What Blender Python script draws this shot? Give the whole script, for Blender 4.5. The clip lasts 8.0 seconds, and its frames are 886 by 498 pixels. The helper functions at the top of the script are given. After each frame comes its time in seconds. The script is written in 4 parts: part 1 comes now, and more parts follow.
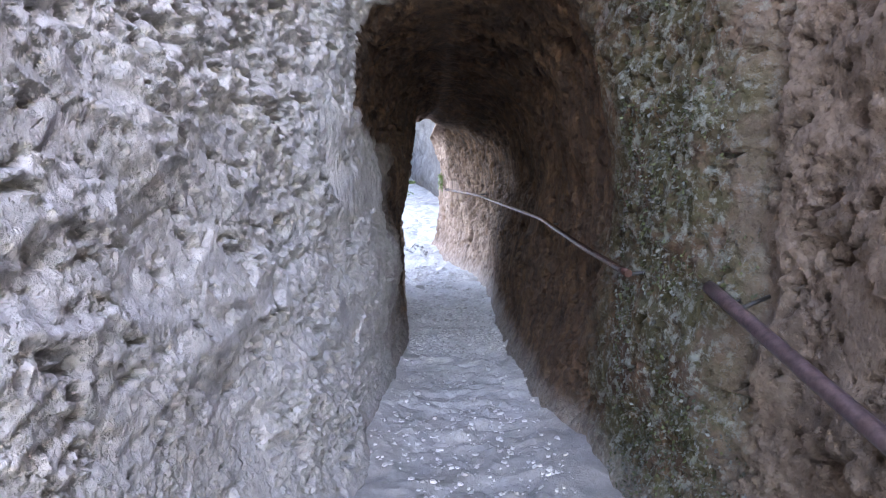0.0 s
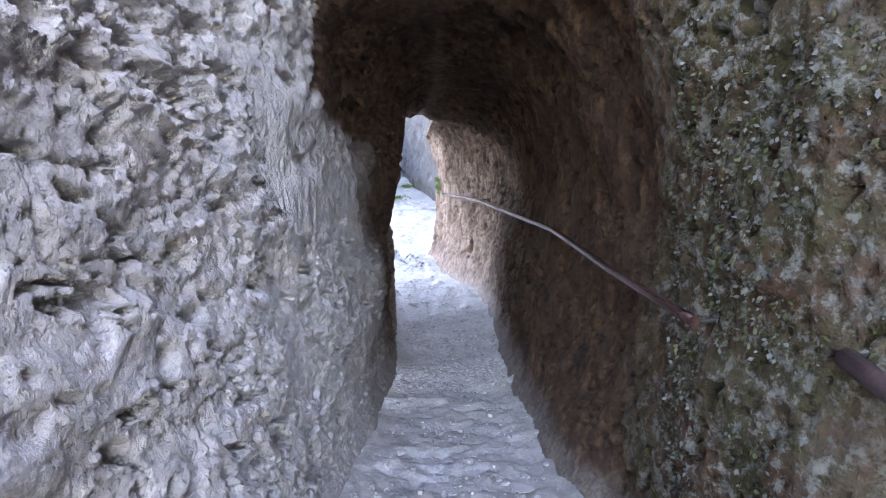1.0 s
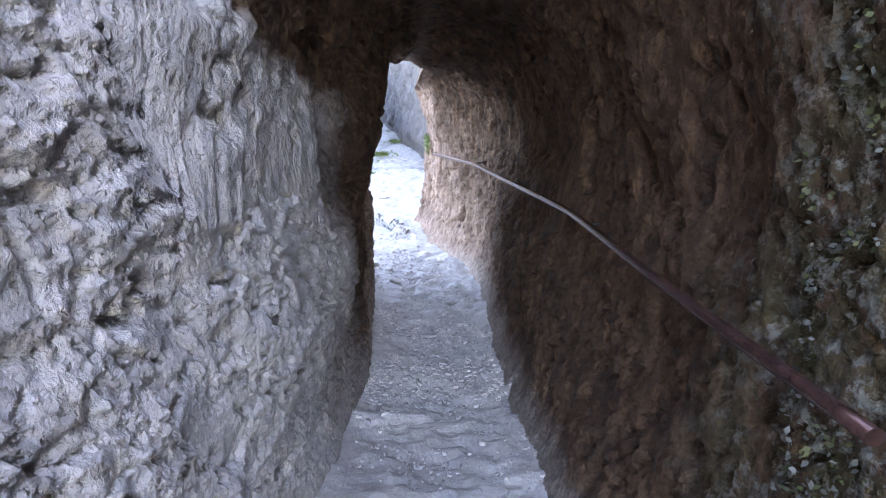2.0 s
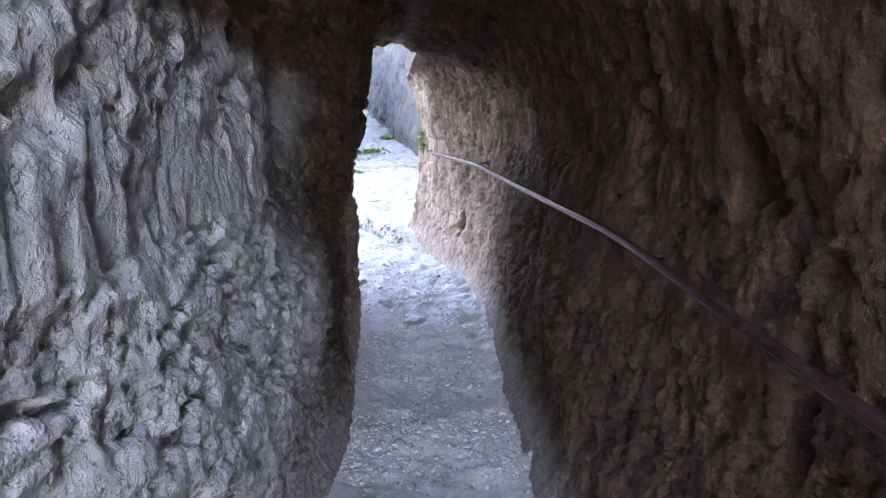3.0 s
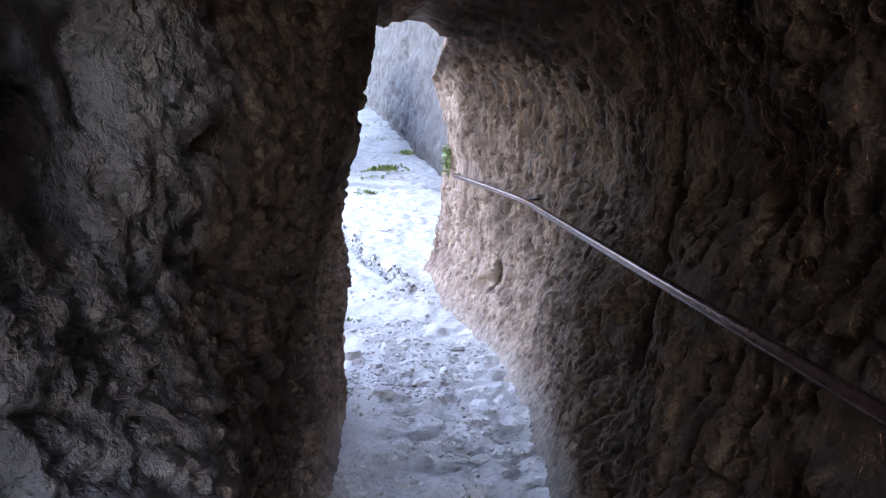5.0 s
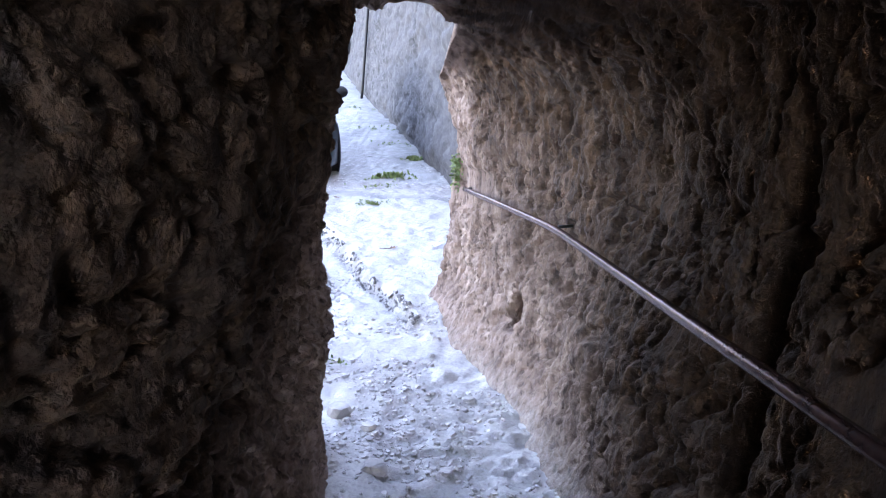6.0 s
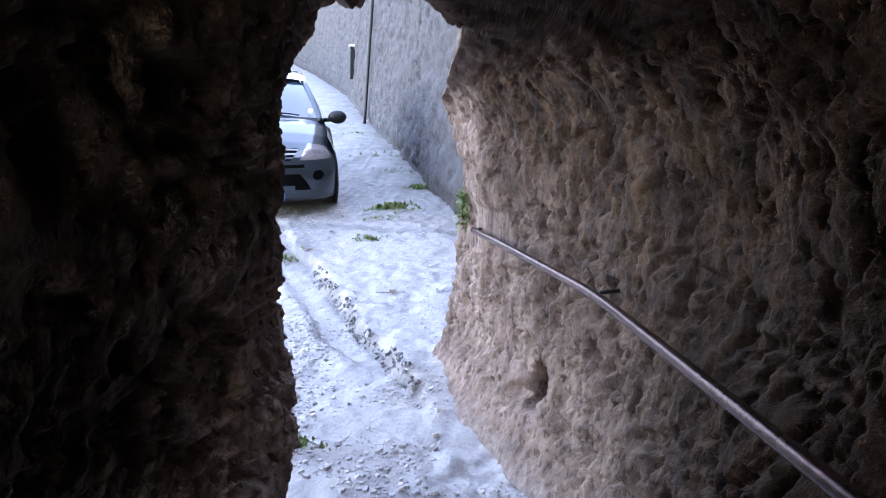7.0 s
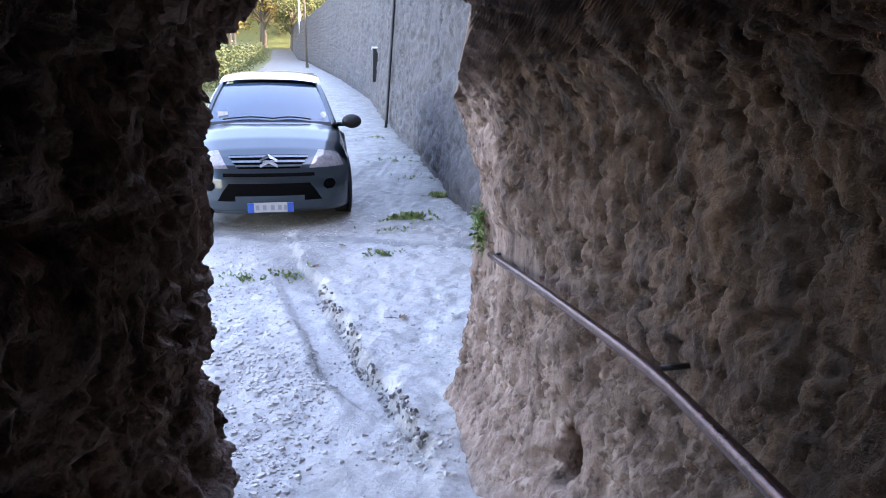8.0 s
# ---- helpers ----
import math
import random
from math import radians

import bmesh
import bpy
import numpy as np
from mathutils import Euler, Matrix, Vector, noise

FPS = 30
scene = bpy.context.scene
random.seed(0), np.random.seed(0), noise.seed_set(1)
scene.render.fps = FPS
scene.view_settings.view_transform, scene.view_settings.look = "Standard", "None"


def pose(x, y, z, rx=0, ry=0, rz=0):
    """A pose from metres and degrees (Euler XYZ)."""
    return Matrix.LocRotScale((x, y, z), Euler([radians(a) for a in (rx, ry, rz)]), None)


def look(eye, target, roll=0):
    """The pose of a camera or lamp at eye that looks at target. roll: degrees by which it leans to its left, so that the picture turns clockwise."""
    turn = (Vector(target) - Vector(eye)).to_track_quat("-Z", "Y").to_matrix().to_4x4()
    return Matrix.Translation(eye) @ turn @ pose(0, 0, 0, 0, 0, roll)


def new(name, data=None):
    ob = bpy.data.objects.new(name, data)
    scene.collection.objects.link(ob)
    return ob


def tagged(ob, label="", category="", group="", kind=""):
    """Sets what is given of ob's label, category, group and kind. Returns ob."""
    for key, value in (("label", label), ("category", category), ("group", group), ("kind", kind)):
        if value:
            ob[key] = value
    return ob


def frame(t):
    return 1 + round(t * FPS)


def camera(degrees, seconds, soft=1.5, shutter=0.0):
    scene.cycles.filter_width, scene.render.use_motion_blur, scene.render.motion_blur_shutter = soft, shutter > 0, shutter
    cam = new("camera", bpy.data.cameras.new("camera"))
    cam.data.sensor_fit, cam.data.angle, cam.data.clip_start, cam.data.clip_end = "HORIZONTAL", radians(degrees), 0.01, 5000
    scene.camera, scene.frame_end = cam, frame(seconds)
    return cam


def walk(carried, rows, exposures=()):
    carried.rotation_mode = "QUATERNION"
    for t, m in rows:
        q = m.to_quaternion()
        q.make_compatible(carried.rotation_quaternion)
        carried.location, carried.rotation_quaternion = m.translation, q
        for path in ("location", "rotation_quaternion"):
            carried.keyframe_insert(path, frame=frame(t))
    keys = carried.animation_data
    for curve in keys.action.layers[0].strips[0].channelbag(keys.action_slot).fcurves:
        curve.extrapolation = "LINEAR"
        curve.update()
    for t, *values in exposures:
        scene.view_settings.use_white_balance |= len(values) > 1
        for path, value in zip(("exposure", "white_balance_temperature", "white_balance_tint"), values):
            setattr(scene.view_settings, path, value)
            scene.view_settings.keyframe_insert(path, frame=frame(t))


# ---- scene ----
cam = camera(70.0, 8.0, soft=1.0)
METRES, EYE, TILT, LEAN, TURN = 5.7, 1.45, -9.0, 3.0, 0.0
ROWS = [
    (0.0, 0.0, 0.0, 0.0, -0.0, 0.0, -0.0),
    (0.5, 0.003, 0.0719, 0.0085, -1.88, 0.13, 0.12),
    (1.0, 0.012, 0.1389, 0.0161, 0.28, 0.28, 0.31),
    (1.5, 0.0142, 0.2065, 0.0286, -0.46, -2.81, -1.38),
    (3.0, 0.0123, 0.4139, 0.0556, -1.11, -4.25, -0.85),
    (3.5, 0.0147, 0.4767, 0.0518, 0.76, -0.38, -2.86),
    (4.0, 0.011, 0.5428, 0.0618, -1.39, -3.06, -2.63),
    (4.5, 0.0055, 0.6045, 0.0745, 0.02, -3.0, -3.39),
    (6.0, 0.0049, 0.7769, 0.1059, 1.72, -2.84, -3.82),
    (6.5, 0.0104, 0.8318, 0.1211, 5.15, -2.18, -3.21),
    (7.0, 0.0029, 0.8879, 0.1277, 2.4, -0.82, -3.21),
    (7.5, 0.0055, 0.9385, 0.1372, 3.69, -0.4, -2.22),
    (8.0, 0.0093, 0.9831, 0.1466, 4.79, -0.66, -3.36),
]
walk(cam, [(t, pose(0, 0, EYE, TILT, LEAN, TURN) @ pose(METRES * x, METRES * y, METRES * z, 90 + pitch, roll, yaw)) for t, x, y, z, yaw, pitch, roll in ROWS],
     exposures=[(0.0, 4.7, 8000, 26), (3.0, 4.75, 7700, 26), (4.5, 4.65, 7600, 26), (6.5, 4.38, 7550, 28), (8.0, 3.75, 7350, 26)])

# ---------------------------------------------------------------- light
SUN_ELEV, SUN_AZ = 30.0, 100.0
world = bpy.data.worlds.new("sky")
scene.world = world
world.use_nodes = True
wn = world.node_tree
wn.nodes.clear()
w_out = wn.nodes.new("ShaderNodeOutputWorld")
w_bg = wn.nodes.new("ShaderNodeBackground")
w_sky = wn.nodes.new("ShaderNodeTexSky")
w_sky.sky_type = 'NISHITA'
w_sky.sun_disc = False
w_sky.sun_elevation = radians(SUN_ELEV)
w_sky.sun_rotation = radians(SUN_AZ)
w_bg.inputs[1].default_value = 0.15
wn.links.new(w_sky.outputs[0], w_bg.inputs[0])
wn.links.new(w_bg.outputs[0], w_out.inputs[0])

sun_data = bpy.data.lights.new("sun", 'SUN')
sun_data.energy = 1.1
sun_data.angle = radians(0.5)
sun_data.color = (1.0, 0.93, 0.82)
sun = new("sun", sun_data)
sun_from = Vector((math.sin(radians(SUN_AZ)) * math.cos(radians(SUN_ELEV)),
                   math.cos(radians(SUN_AZ)) * math.cos(radians(SUN_ELEV)),
                   math.sin(radians(SUN_ELEV))))
sun.matrix_world = look(sun_from * 60, (0, 0, 0))


# ---------------------------------------------------------------- noise in numpy
def _hash(ix, iy, iz, seed):
    h = (ix * 374761393 + iy * 668265263 + iz * 2147483647 + seed * 974634777) & 0xFFFFFFFF
    h = ((h ^ (h >> 13)) * 1274126177) & 0xFFFFFFFF
    h = ((h ^ (h >> 16)) * 2246822519) & 0xFFFFFFFF
    return ((h ^ (h >> 15)) & 0xFFFF) / 32767.5 - 1.0


def vnoise(x, y, z, seed=0):
    """Smooth value noise in -1..1 on arrays."""
    ix, iy, iz = (np.floor(a).astype(np.int64) for a in (x, y, z))
    fx, fy, fz = x - ix, y - iy, z - iz
    fx, fy, fz = (f * f * f * (f * (f * 6 - 15) + 10) for f in (fx, fy, fz))
    out = 0
    for dx in (0, 1):
        for dy in (0, 1):
            for dz in (0, 1):
                w = (fx if dx else 1 - fx) * (fy if dy else 1 - fy) * (fz if dz else 1 - fz)
                out = out + w * _hash(ix + dx, iy + dy, iz + dz, seed)
    return out


def fbm(x, y, z, octaves=3, gain=0.5, seed=0):
    out, amp, f = 0, 1.0, 1.0
    for o in range(octaves):
        out = out + amp * vnoise(x * f + 3.1 * o, y * f + 7.7 * o, z * f + 1.3 * o, seed + o)
        amp *= gain
        f *= 2.03
    return out


def cells(x, y, z, seed=0):
    """Distance to the nearest and second nearest of scattered points, and the nearest one's own number."""
    ix, iy, iz = (np.floor(a).astype(np.int64) for a in (x, y, z))
    d1 = np.full(x.shape, 9.0)
    d2 = np.full(x.shape, 9.0)
    ident = np.zeros(x.shape)
    for dx in (-1, 0, 1):
        for dy in (-1, 0, 1):
            for dz in (-1, 0, 1):
                cx, cy, cz = ix + dx, iy + dy, iz + dz
                px = cx + 0.5 + 0.45 * _hash(cx, cy, cz, seed)
                py = cy + 0.5 + 0.45 * _hash(cx, cy, cz, seed + 11)
                pz = cz + 0.5 + 0.45 * _hash(cx, cy, cz, seed + 23)
                d = (px - x) ** 2 + (py - y) ** 2 + (pz - z) ** 2
                near = d < d1
                d2 = np.where(near, d1, np.minimum(d2, d))
                ident = np.where(near, _hash(cx, cy, cz, seed + 37), ident)
                d1 = np.where(near, d, d1)
    return np.sqrt(d1), np.sqrt(d2), ident


def facets(x, y, z, seed=0, tilt=1.0):
    """Broken flat faces: each cell is a tilted plane of its own height, in about -1..1."""
    ix, iy, iz = (np.floor(a).astype(np.int64) for a in (x, y, z))
    d1 = np.full(x.shape, 9.0)
    d2 = np.full(x.shape, 9.0)
    h = np.zeros(x.shape)
    for dx in (-1, 0, 1):
        for dy in (-1, 0, 1):
            for dz in (-1, 0, 1):
                cx, cy, cz = ix + dx, iy + dy, iz + dz
                ox = x - (cx + 0.5 + 0.48 * _hash(cx, cy, cz, seed))
                oy = y - (cy + 0.5 + 0.48 * _hash(cx, cy, cz, seed + 11))
                oz = z - (cz + 0.5 + 0.48 * _hash(cx, cy, cz, seed + 23))
                d = ox * ox + oy * oy + oz * oz
                near = d < d1
                d2 = np.where(near, d1, np.minimum(d2, d))
                plane = _hash(cx, cy, cz, seed + 37) + tilt * (ox * _hash(cx, cy, cz, seed + 41) + oy * _hash(cx, cy, cz, seed + 43))
                h = np.where(near, plane, h)
                d1 = np.where(near, d, d1)
    return h, np.sqrt(d2) - np.sqrt(d1)


def smooth(a, b, x):
    t = np.clip((x - a) / (b - a), 0, 1)
    return t * t * (3 - 2 * t)


def curve_through(knots, x):
    """A smooth line through (x, value) knots."""
    k = np.array(knots, dtype=float)
    xs = np.asarray(x, dtype=float)
    out = np.zeros(xs.shape)
    for o in (-0.12, -0.06, 0.0, 0.06, 0.12):
        out = out + np.interp(xs + o, k[:, 0], k[:, 1])
    return out / 5


def grid_mesh(name, P, smooth_shade=True, flip=False, keep=None):
    """A sheet from an array of points (rows, columns, 3)."""
    n, m = P.shape[:2]
    idx = np.arange(n * m).reshape(n, m)
    a, b, c, d = idx[:-1, :-1], idx[1:, :-1], idx[1:, 1:], idx[:-1, 1:]
    quads = np.stack([a, d, c, b] if flip else [a, b, c, d], axis=-1).reshape(-1, 4)
    pts = P.reshape(-1, 3)
    if keep is not None:
        quads = quads[keep.reshape(-1)]
        used, quads = np.unique(quads, return_inverse=True)
        quads, pts = quads.reshape(-1, 4), pts[used]
    me = bpy.data.meshes.new(name)
    me.vertices.add(len(pts))
    me.vertices.foreach_set("co", pts.reshape(-1).astype(np.float32))
    me.loops.add(quads.size)
    me.loops.foreach_set("vertex_index", quads.reshape(-1).astype(np.int32))
    me.polygons.add(len(quads))
    me.polygons.foreach_set("loop_start", np.arange(0, quads.size, 4, dtype=np.int32))
    me.update(calc_edges=True)
    if smooth_shade:
        me.polygons.foreach_set("use_smooth", np.ones(len(quads), dtype=bool))
    me.validate()
    return me


# ---------------------------------------------------------------- materials


def base_material(name):
    m = bpy.data.materials.new(name)
    m.use_nodes = True
    return m, m.node_tree, m.node_tree.nodes["Principled BSDF"]


def ramp(nt, src, stops):
    r = nt.nodes.new("ShaderNodeValToRGB")
    e = r.color_ramp.elements
    while len(e) < len(stops):
        e.new(0.5)
    for el, (p, c) in zip(e, stops):
        el.position = p
        el.color = (*c, 1) if len(c) == 3 else c
    nt.links.new(src, r.inputs[0])
    return r.outputs[0]


def grey(v):
    return (v, v, v)


def noise_tex(nt, vec, scale, detail=6, rough=0.6, dist=0.0):
    n = nt.nodes.new("ShaderNodeTexNoise")
    n.inputs["Scale"].default_value = scale
    n.inputs["Detail"].default_value = detail
    n.inputs["Roughness"].default_value = rough
    n.inputs["Distortion"].default_value = dist
    if vec is not None:
        nt.links.new(vec, n.inputs["Vector"])
    return n.outputs["Fac"]


def place_vec(nt, scale=(1, 1, 1)):
    g = nt.nodes.new("ShaderNodeNewGeometry")
    mp = nt.nodes.new("ShaderNodeMapping")
    mp.inputs["Scale"].default_value = scale
    nt.links.new(g.outputs["Position"], mp.inputs["Vector"])
    return mp.outputs[0]


def mix_col(nt, fac, a, b, blend='MIX'):
    mx = nt.nodes.new("ShaderNodeMix")
    mx.data_type = 'RGBA'
    mx.blend_type = blend
    for key, v in (("Factor", fac), ("A", a), ("B", b)):
        socks = [s for s in mx.inputs if s.name == key and (s.type == 'RGBA' or key == "Factor" and s.type == 'VALUE')]
        s = socks[0]
        if isinstance(v, (int, float)):
            s.default_value = v
        elif isinstance(v, tuple):
            s.default_value = (*v, 1)
        else:
            nt.links.new(v, s)
    return [o for o in mx.outputs if o.type == 'RGBA'][0]


def math_node(nt, op, a, b=0.0, clamp=False):
    n = nt.nodes.new("ShaderNodeMath")
    n.operation = op
    n.use_clamp = clamp
    for i, v in enumerate((a, b)):
        if isinstance(v, (int, float)):
            n.inputs[i].default_value = v
        else:
            nt.links.new(v, n.inputs[i])
    return n.outputs[0]


def add_bump(nt, bsdf, heights):
    """Chain of bumps: (height, distance, strength)."""
    prev = None
    for h, dist, strength in heights:
        b = nt.nodes.new("ShaderNodeBump")
        b.inputs["Distance"].default_value = dist
        b.inputs["Strength"].default_value = strength
        nt.links.new(h, b.inputs["Height"])
        if prev is not None:
            nt.links.new(prev, b.inputs["Normal"])
        prev = b.outputs[0]
    nt.links.new(prev, bsdf.inputs["Normal"])


def plain(name, col, rough=0.5, metal=0.0, vary=0.25, scale=30.0, bump=0.0, coat=0.0):
    m, nt, b = base_material(name)
    v = place_vec(nt)
    n1 = noise_tex(nt, v, scale)
    dark = tuple(c * (1 - vary) for c in col)
    light = tuple(min(1, c * (1 + vary)) for c in col)
    nt.links.new(ramp(nt, n1, [(0.3, dark), (0.7, light)]), b.inputs["Base Color"])
    b.inputs["Roughness"].default_value = rough
    b.inputs["Metallic"].default_value = metal
    if coat:
        b.inputs["Coat Weight"].default_value = coat
        b.inputs["Coat Roughness"].default_value = 0.06
    if bump:
        add_bump(nt, b, [(n1, bump, 0.6)])
    return m


def rock_material():
    """Tuff: pale grey and weathered by the open cutting, brown inside the passage, the light's falloff put into both
    tones, with moss and lichen on the damp side.
    """
    m, nt, b = base_material("tuff_rock")
    v = place_vec(nt)
    g = nt.nodes.new("ShaderNodeNewGeometry")
    sep = nt.nodes.new("ShaderNodeSeparateXYZ")
    nt.links.new(g.outputs["Position"], sep.inputs[0])
    X, Y, Z = sep.outputs
    n_big = noise_tex(nt, v, 1.6, 4)
    n_mid = noise_tex(nt, v, 7.0, 6, 0.65)
    n_fine = noise_tex(nt, v, 38.0, 8, 0.7)
    n_grain = noise_tex(nt, v, 170.0, 4, 0.6)
    streak = noise_tex(nt, place_vec(nt, (9, 9, 1.3)), 1.6, 6, 0.65)
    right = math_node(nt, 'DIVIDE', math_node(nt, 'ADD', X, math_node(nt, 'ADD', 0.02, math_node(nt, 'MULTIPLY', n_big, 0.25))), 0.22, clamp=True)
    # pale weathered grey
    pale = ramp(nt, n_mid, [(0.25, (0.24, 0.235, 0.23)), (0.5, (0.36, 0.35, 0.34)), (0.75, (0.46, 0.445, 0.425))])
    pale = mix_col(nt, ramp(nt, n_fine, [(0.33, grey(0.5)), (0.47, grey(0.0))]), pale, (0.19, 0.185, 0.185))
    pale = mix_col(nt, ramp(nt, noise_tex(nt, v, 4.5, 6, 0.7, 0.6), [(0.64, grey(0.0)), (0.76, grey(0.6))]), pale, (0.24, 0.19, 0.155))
    # brown inside, made darker to carry the passage's shade as well
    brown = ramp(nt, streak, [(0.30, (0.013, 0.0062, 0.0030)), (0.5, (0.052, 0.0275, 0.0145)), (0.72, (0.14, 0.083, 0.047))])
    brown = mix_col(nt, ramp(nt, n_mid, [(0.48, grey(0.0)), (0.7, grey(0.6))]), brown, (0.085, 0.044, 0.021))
    # dusty and bleached towards the outer end on the open side; that end's light is in this tone too
    lit_dust = ramp(nt, streak, [(0.25, (0.12, 0.078, 0.062)), (0.5, (0.30, 0.213, 0.172)), (0.75, (0.52, 0.408, 0.342))])
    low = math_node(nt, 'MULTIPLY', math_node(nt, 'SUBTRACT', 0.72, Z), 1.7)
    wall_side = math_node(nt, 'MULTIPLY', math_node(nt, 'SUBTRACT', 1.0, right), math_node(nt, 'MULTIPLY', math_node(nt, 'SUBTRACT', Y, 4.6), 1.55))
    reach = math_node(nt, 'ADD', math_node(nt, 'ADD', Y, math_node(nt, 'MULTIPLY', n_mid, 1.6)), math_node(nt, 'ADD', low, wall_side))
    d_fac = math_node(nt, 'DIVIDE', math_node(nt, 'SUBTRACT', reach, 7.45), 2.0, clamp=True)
    brown = mix_col(nt, math_node(nt, 'MULTIPLY', d_fac, 0.9), brown, lit_dust)
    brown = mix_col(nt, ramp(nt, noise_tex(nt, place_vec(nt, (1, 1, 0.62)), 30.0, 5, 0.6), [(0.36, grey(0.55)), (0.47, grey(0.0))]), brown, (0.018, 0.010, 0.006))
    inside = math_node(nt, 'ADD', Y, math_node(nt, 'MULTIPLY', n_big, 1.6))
    # the grey weathering, with the skylit tone in it, reaches further on one side than on the other
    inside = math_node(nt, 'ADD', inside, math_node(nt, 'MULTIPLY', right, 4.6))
    # browned lower over the shoulder, putting the overhead rock's shade into the colour
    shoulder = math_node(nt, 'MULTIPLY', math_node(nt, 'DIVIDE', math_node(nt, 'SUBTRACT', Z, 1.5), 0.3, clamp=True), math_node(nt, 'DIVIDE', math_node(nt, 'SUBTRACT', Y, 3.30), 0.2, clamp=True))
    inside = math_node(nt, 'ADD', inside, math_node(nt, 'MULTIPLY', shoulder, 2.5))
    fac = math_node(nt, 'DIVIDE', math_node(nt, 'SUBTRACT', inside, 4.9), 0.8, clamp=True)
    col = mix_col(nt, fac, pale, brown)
    b.inputs["Roughness"].default_value = 0.93
    near_r = math_node(nt, 'MULTIPLY', right, math_node(nt, 'DIVIDE', math_node(nt, 'SUBTRACT', 2.5, math_node(nt, 'ADD', Y, math_node(nt, 'MULTIPLY', n_mid, 0.6))), 0.3, clamp=True))
    col = mix_col(nt, math_node(nt, 'MULTIPLY', near_r, 0.85), col, ramp(nt, n_mid, [(0.3, (0.070, 0.052, 0.040)), (0.55, (0.142, 0.108, 0.085)), (0.75, (0.23, 0.185, 0.15))]))
    # moss and lichen
    band = math_node(nt, 'MULTIPLY', right, math_node(nt, 'MULTIPLY', math_node(nt, 'DIVIDE', math_node(nt, 'SUBTRACT', math_node(nt, 'ADD', Y, math_node(nt, 'MULTIPLY', n_mid, 0.5)), 2.1), 0.2, clamp=True), math_node(nt, 'SUBTRACT', 1.0, math_node(nt, 'DIVIDE', math_node(nt, 'SUBTRACT', math_node(nt, 'ADD', Y, n_big), 3.2), 0.5, clamp=True), clamp=True)))
    moss = ramp(nt, noise_tex(nt, v, 5.0, 7, 0.7), [(0.40, grey(0.0)), (0.56, grey(0.85))])
    col = mix_col(nt, math_node(nt, 'MULTIPLY', band, moss), col, mix_col(nt, n_fine, (0.018, 0.021, 0.008), (0.070, 0.067, 0.024)))
    lich = ramp(nt, noise_tex(nt, v, 22.0, 8, 0.75), [(0.50, grey(0.0)), (0.58, grey(0.75))])
    col = mix_col(nt, math_node(nt, 'MULTIPLY', band, lich), col, mix_col(nt, n_fine, (0.10, 0.12, 0.11), (0.25, 0.265, 0.245)))
    gather = math_node(nt, 'DIVIDE', math_node(nt, 'SUBTRACT', math_node(nt, 'MULTIPLY', n_mid, 0.26), math_node(nt, 'ADD', Z, 0.0)), 0.14, clamp=True)
    col = mix_col(nt, math_node(nt, 'MULTIPLY', gather, 0.5), col, ramp(nt, n_fine, [(0.35, (0.17, 0.15, 0.135)), (0.65, (0.40, 0.375, 0.35))]))
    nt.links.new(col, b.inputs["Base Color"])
    n_spot = noise_tex(nt, place_vec(nt, (1, 1, 0.62)), 30.0, 5, 0.6)
    b_knob = ramp(nt, n_spot, [(0.38, grey(0.0)), (0.50, grey(0.75)), (0.66, grey(1.0))])
    b_flake = ramp(nt, noise_tex(nt, v, 26.0, 5, 0.6, 0.3), [(0.44, grey(0.0)), (0.50, grey(0.7)), (0.62, grey(1.0))])
    b_pit = ramp(nt, noise_tex(nt, v, 75.0, 3, 0.55), [(0.30, grey(0.0)), (0.42, grey(1.0))])
    b_grain = noise_tex(nt, v, 170.0, 3, 0.6)
    add_bump(nt, b, [(b_flake, 0.008, 0.6), (b_knob, 0.007, 0.6), (b_pit, 0.006, 0.7), (b_grain, 0.003, 0.7)])
    return m


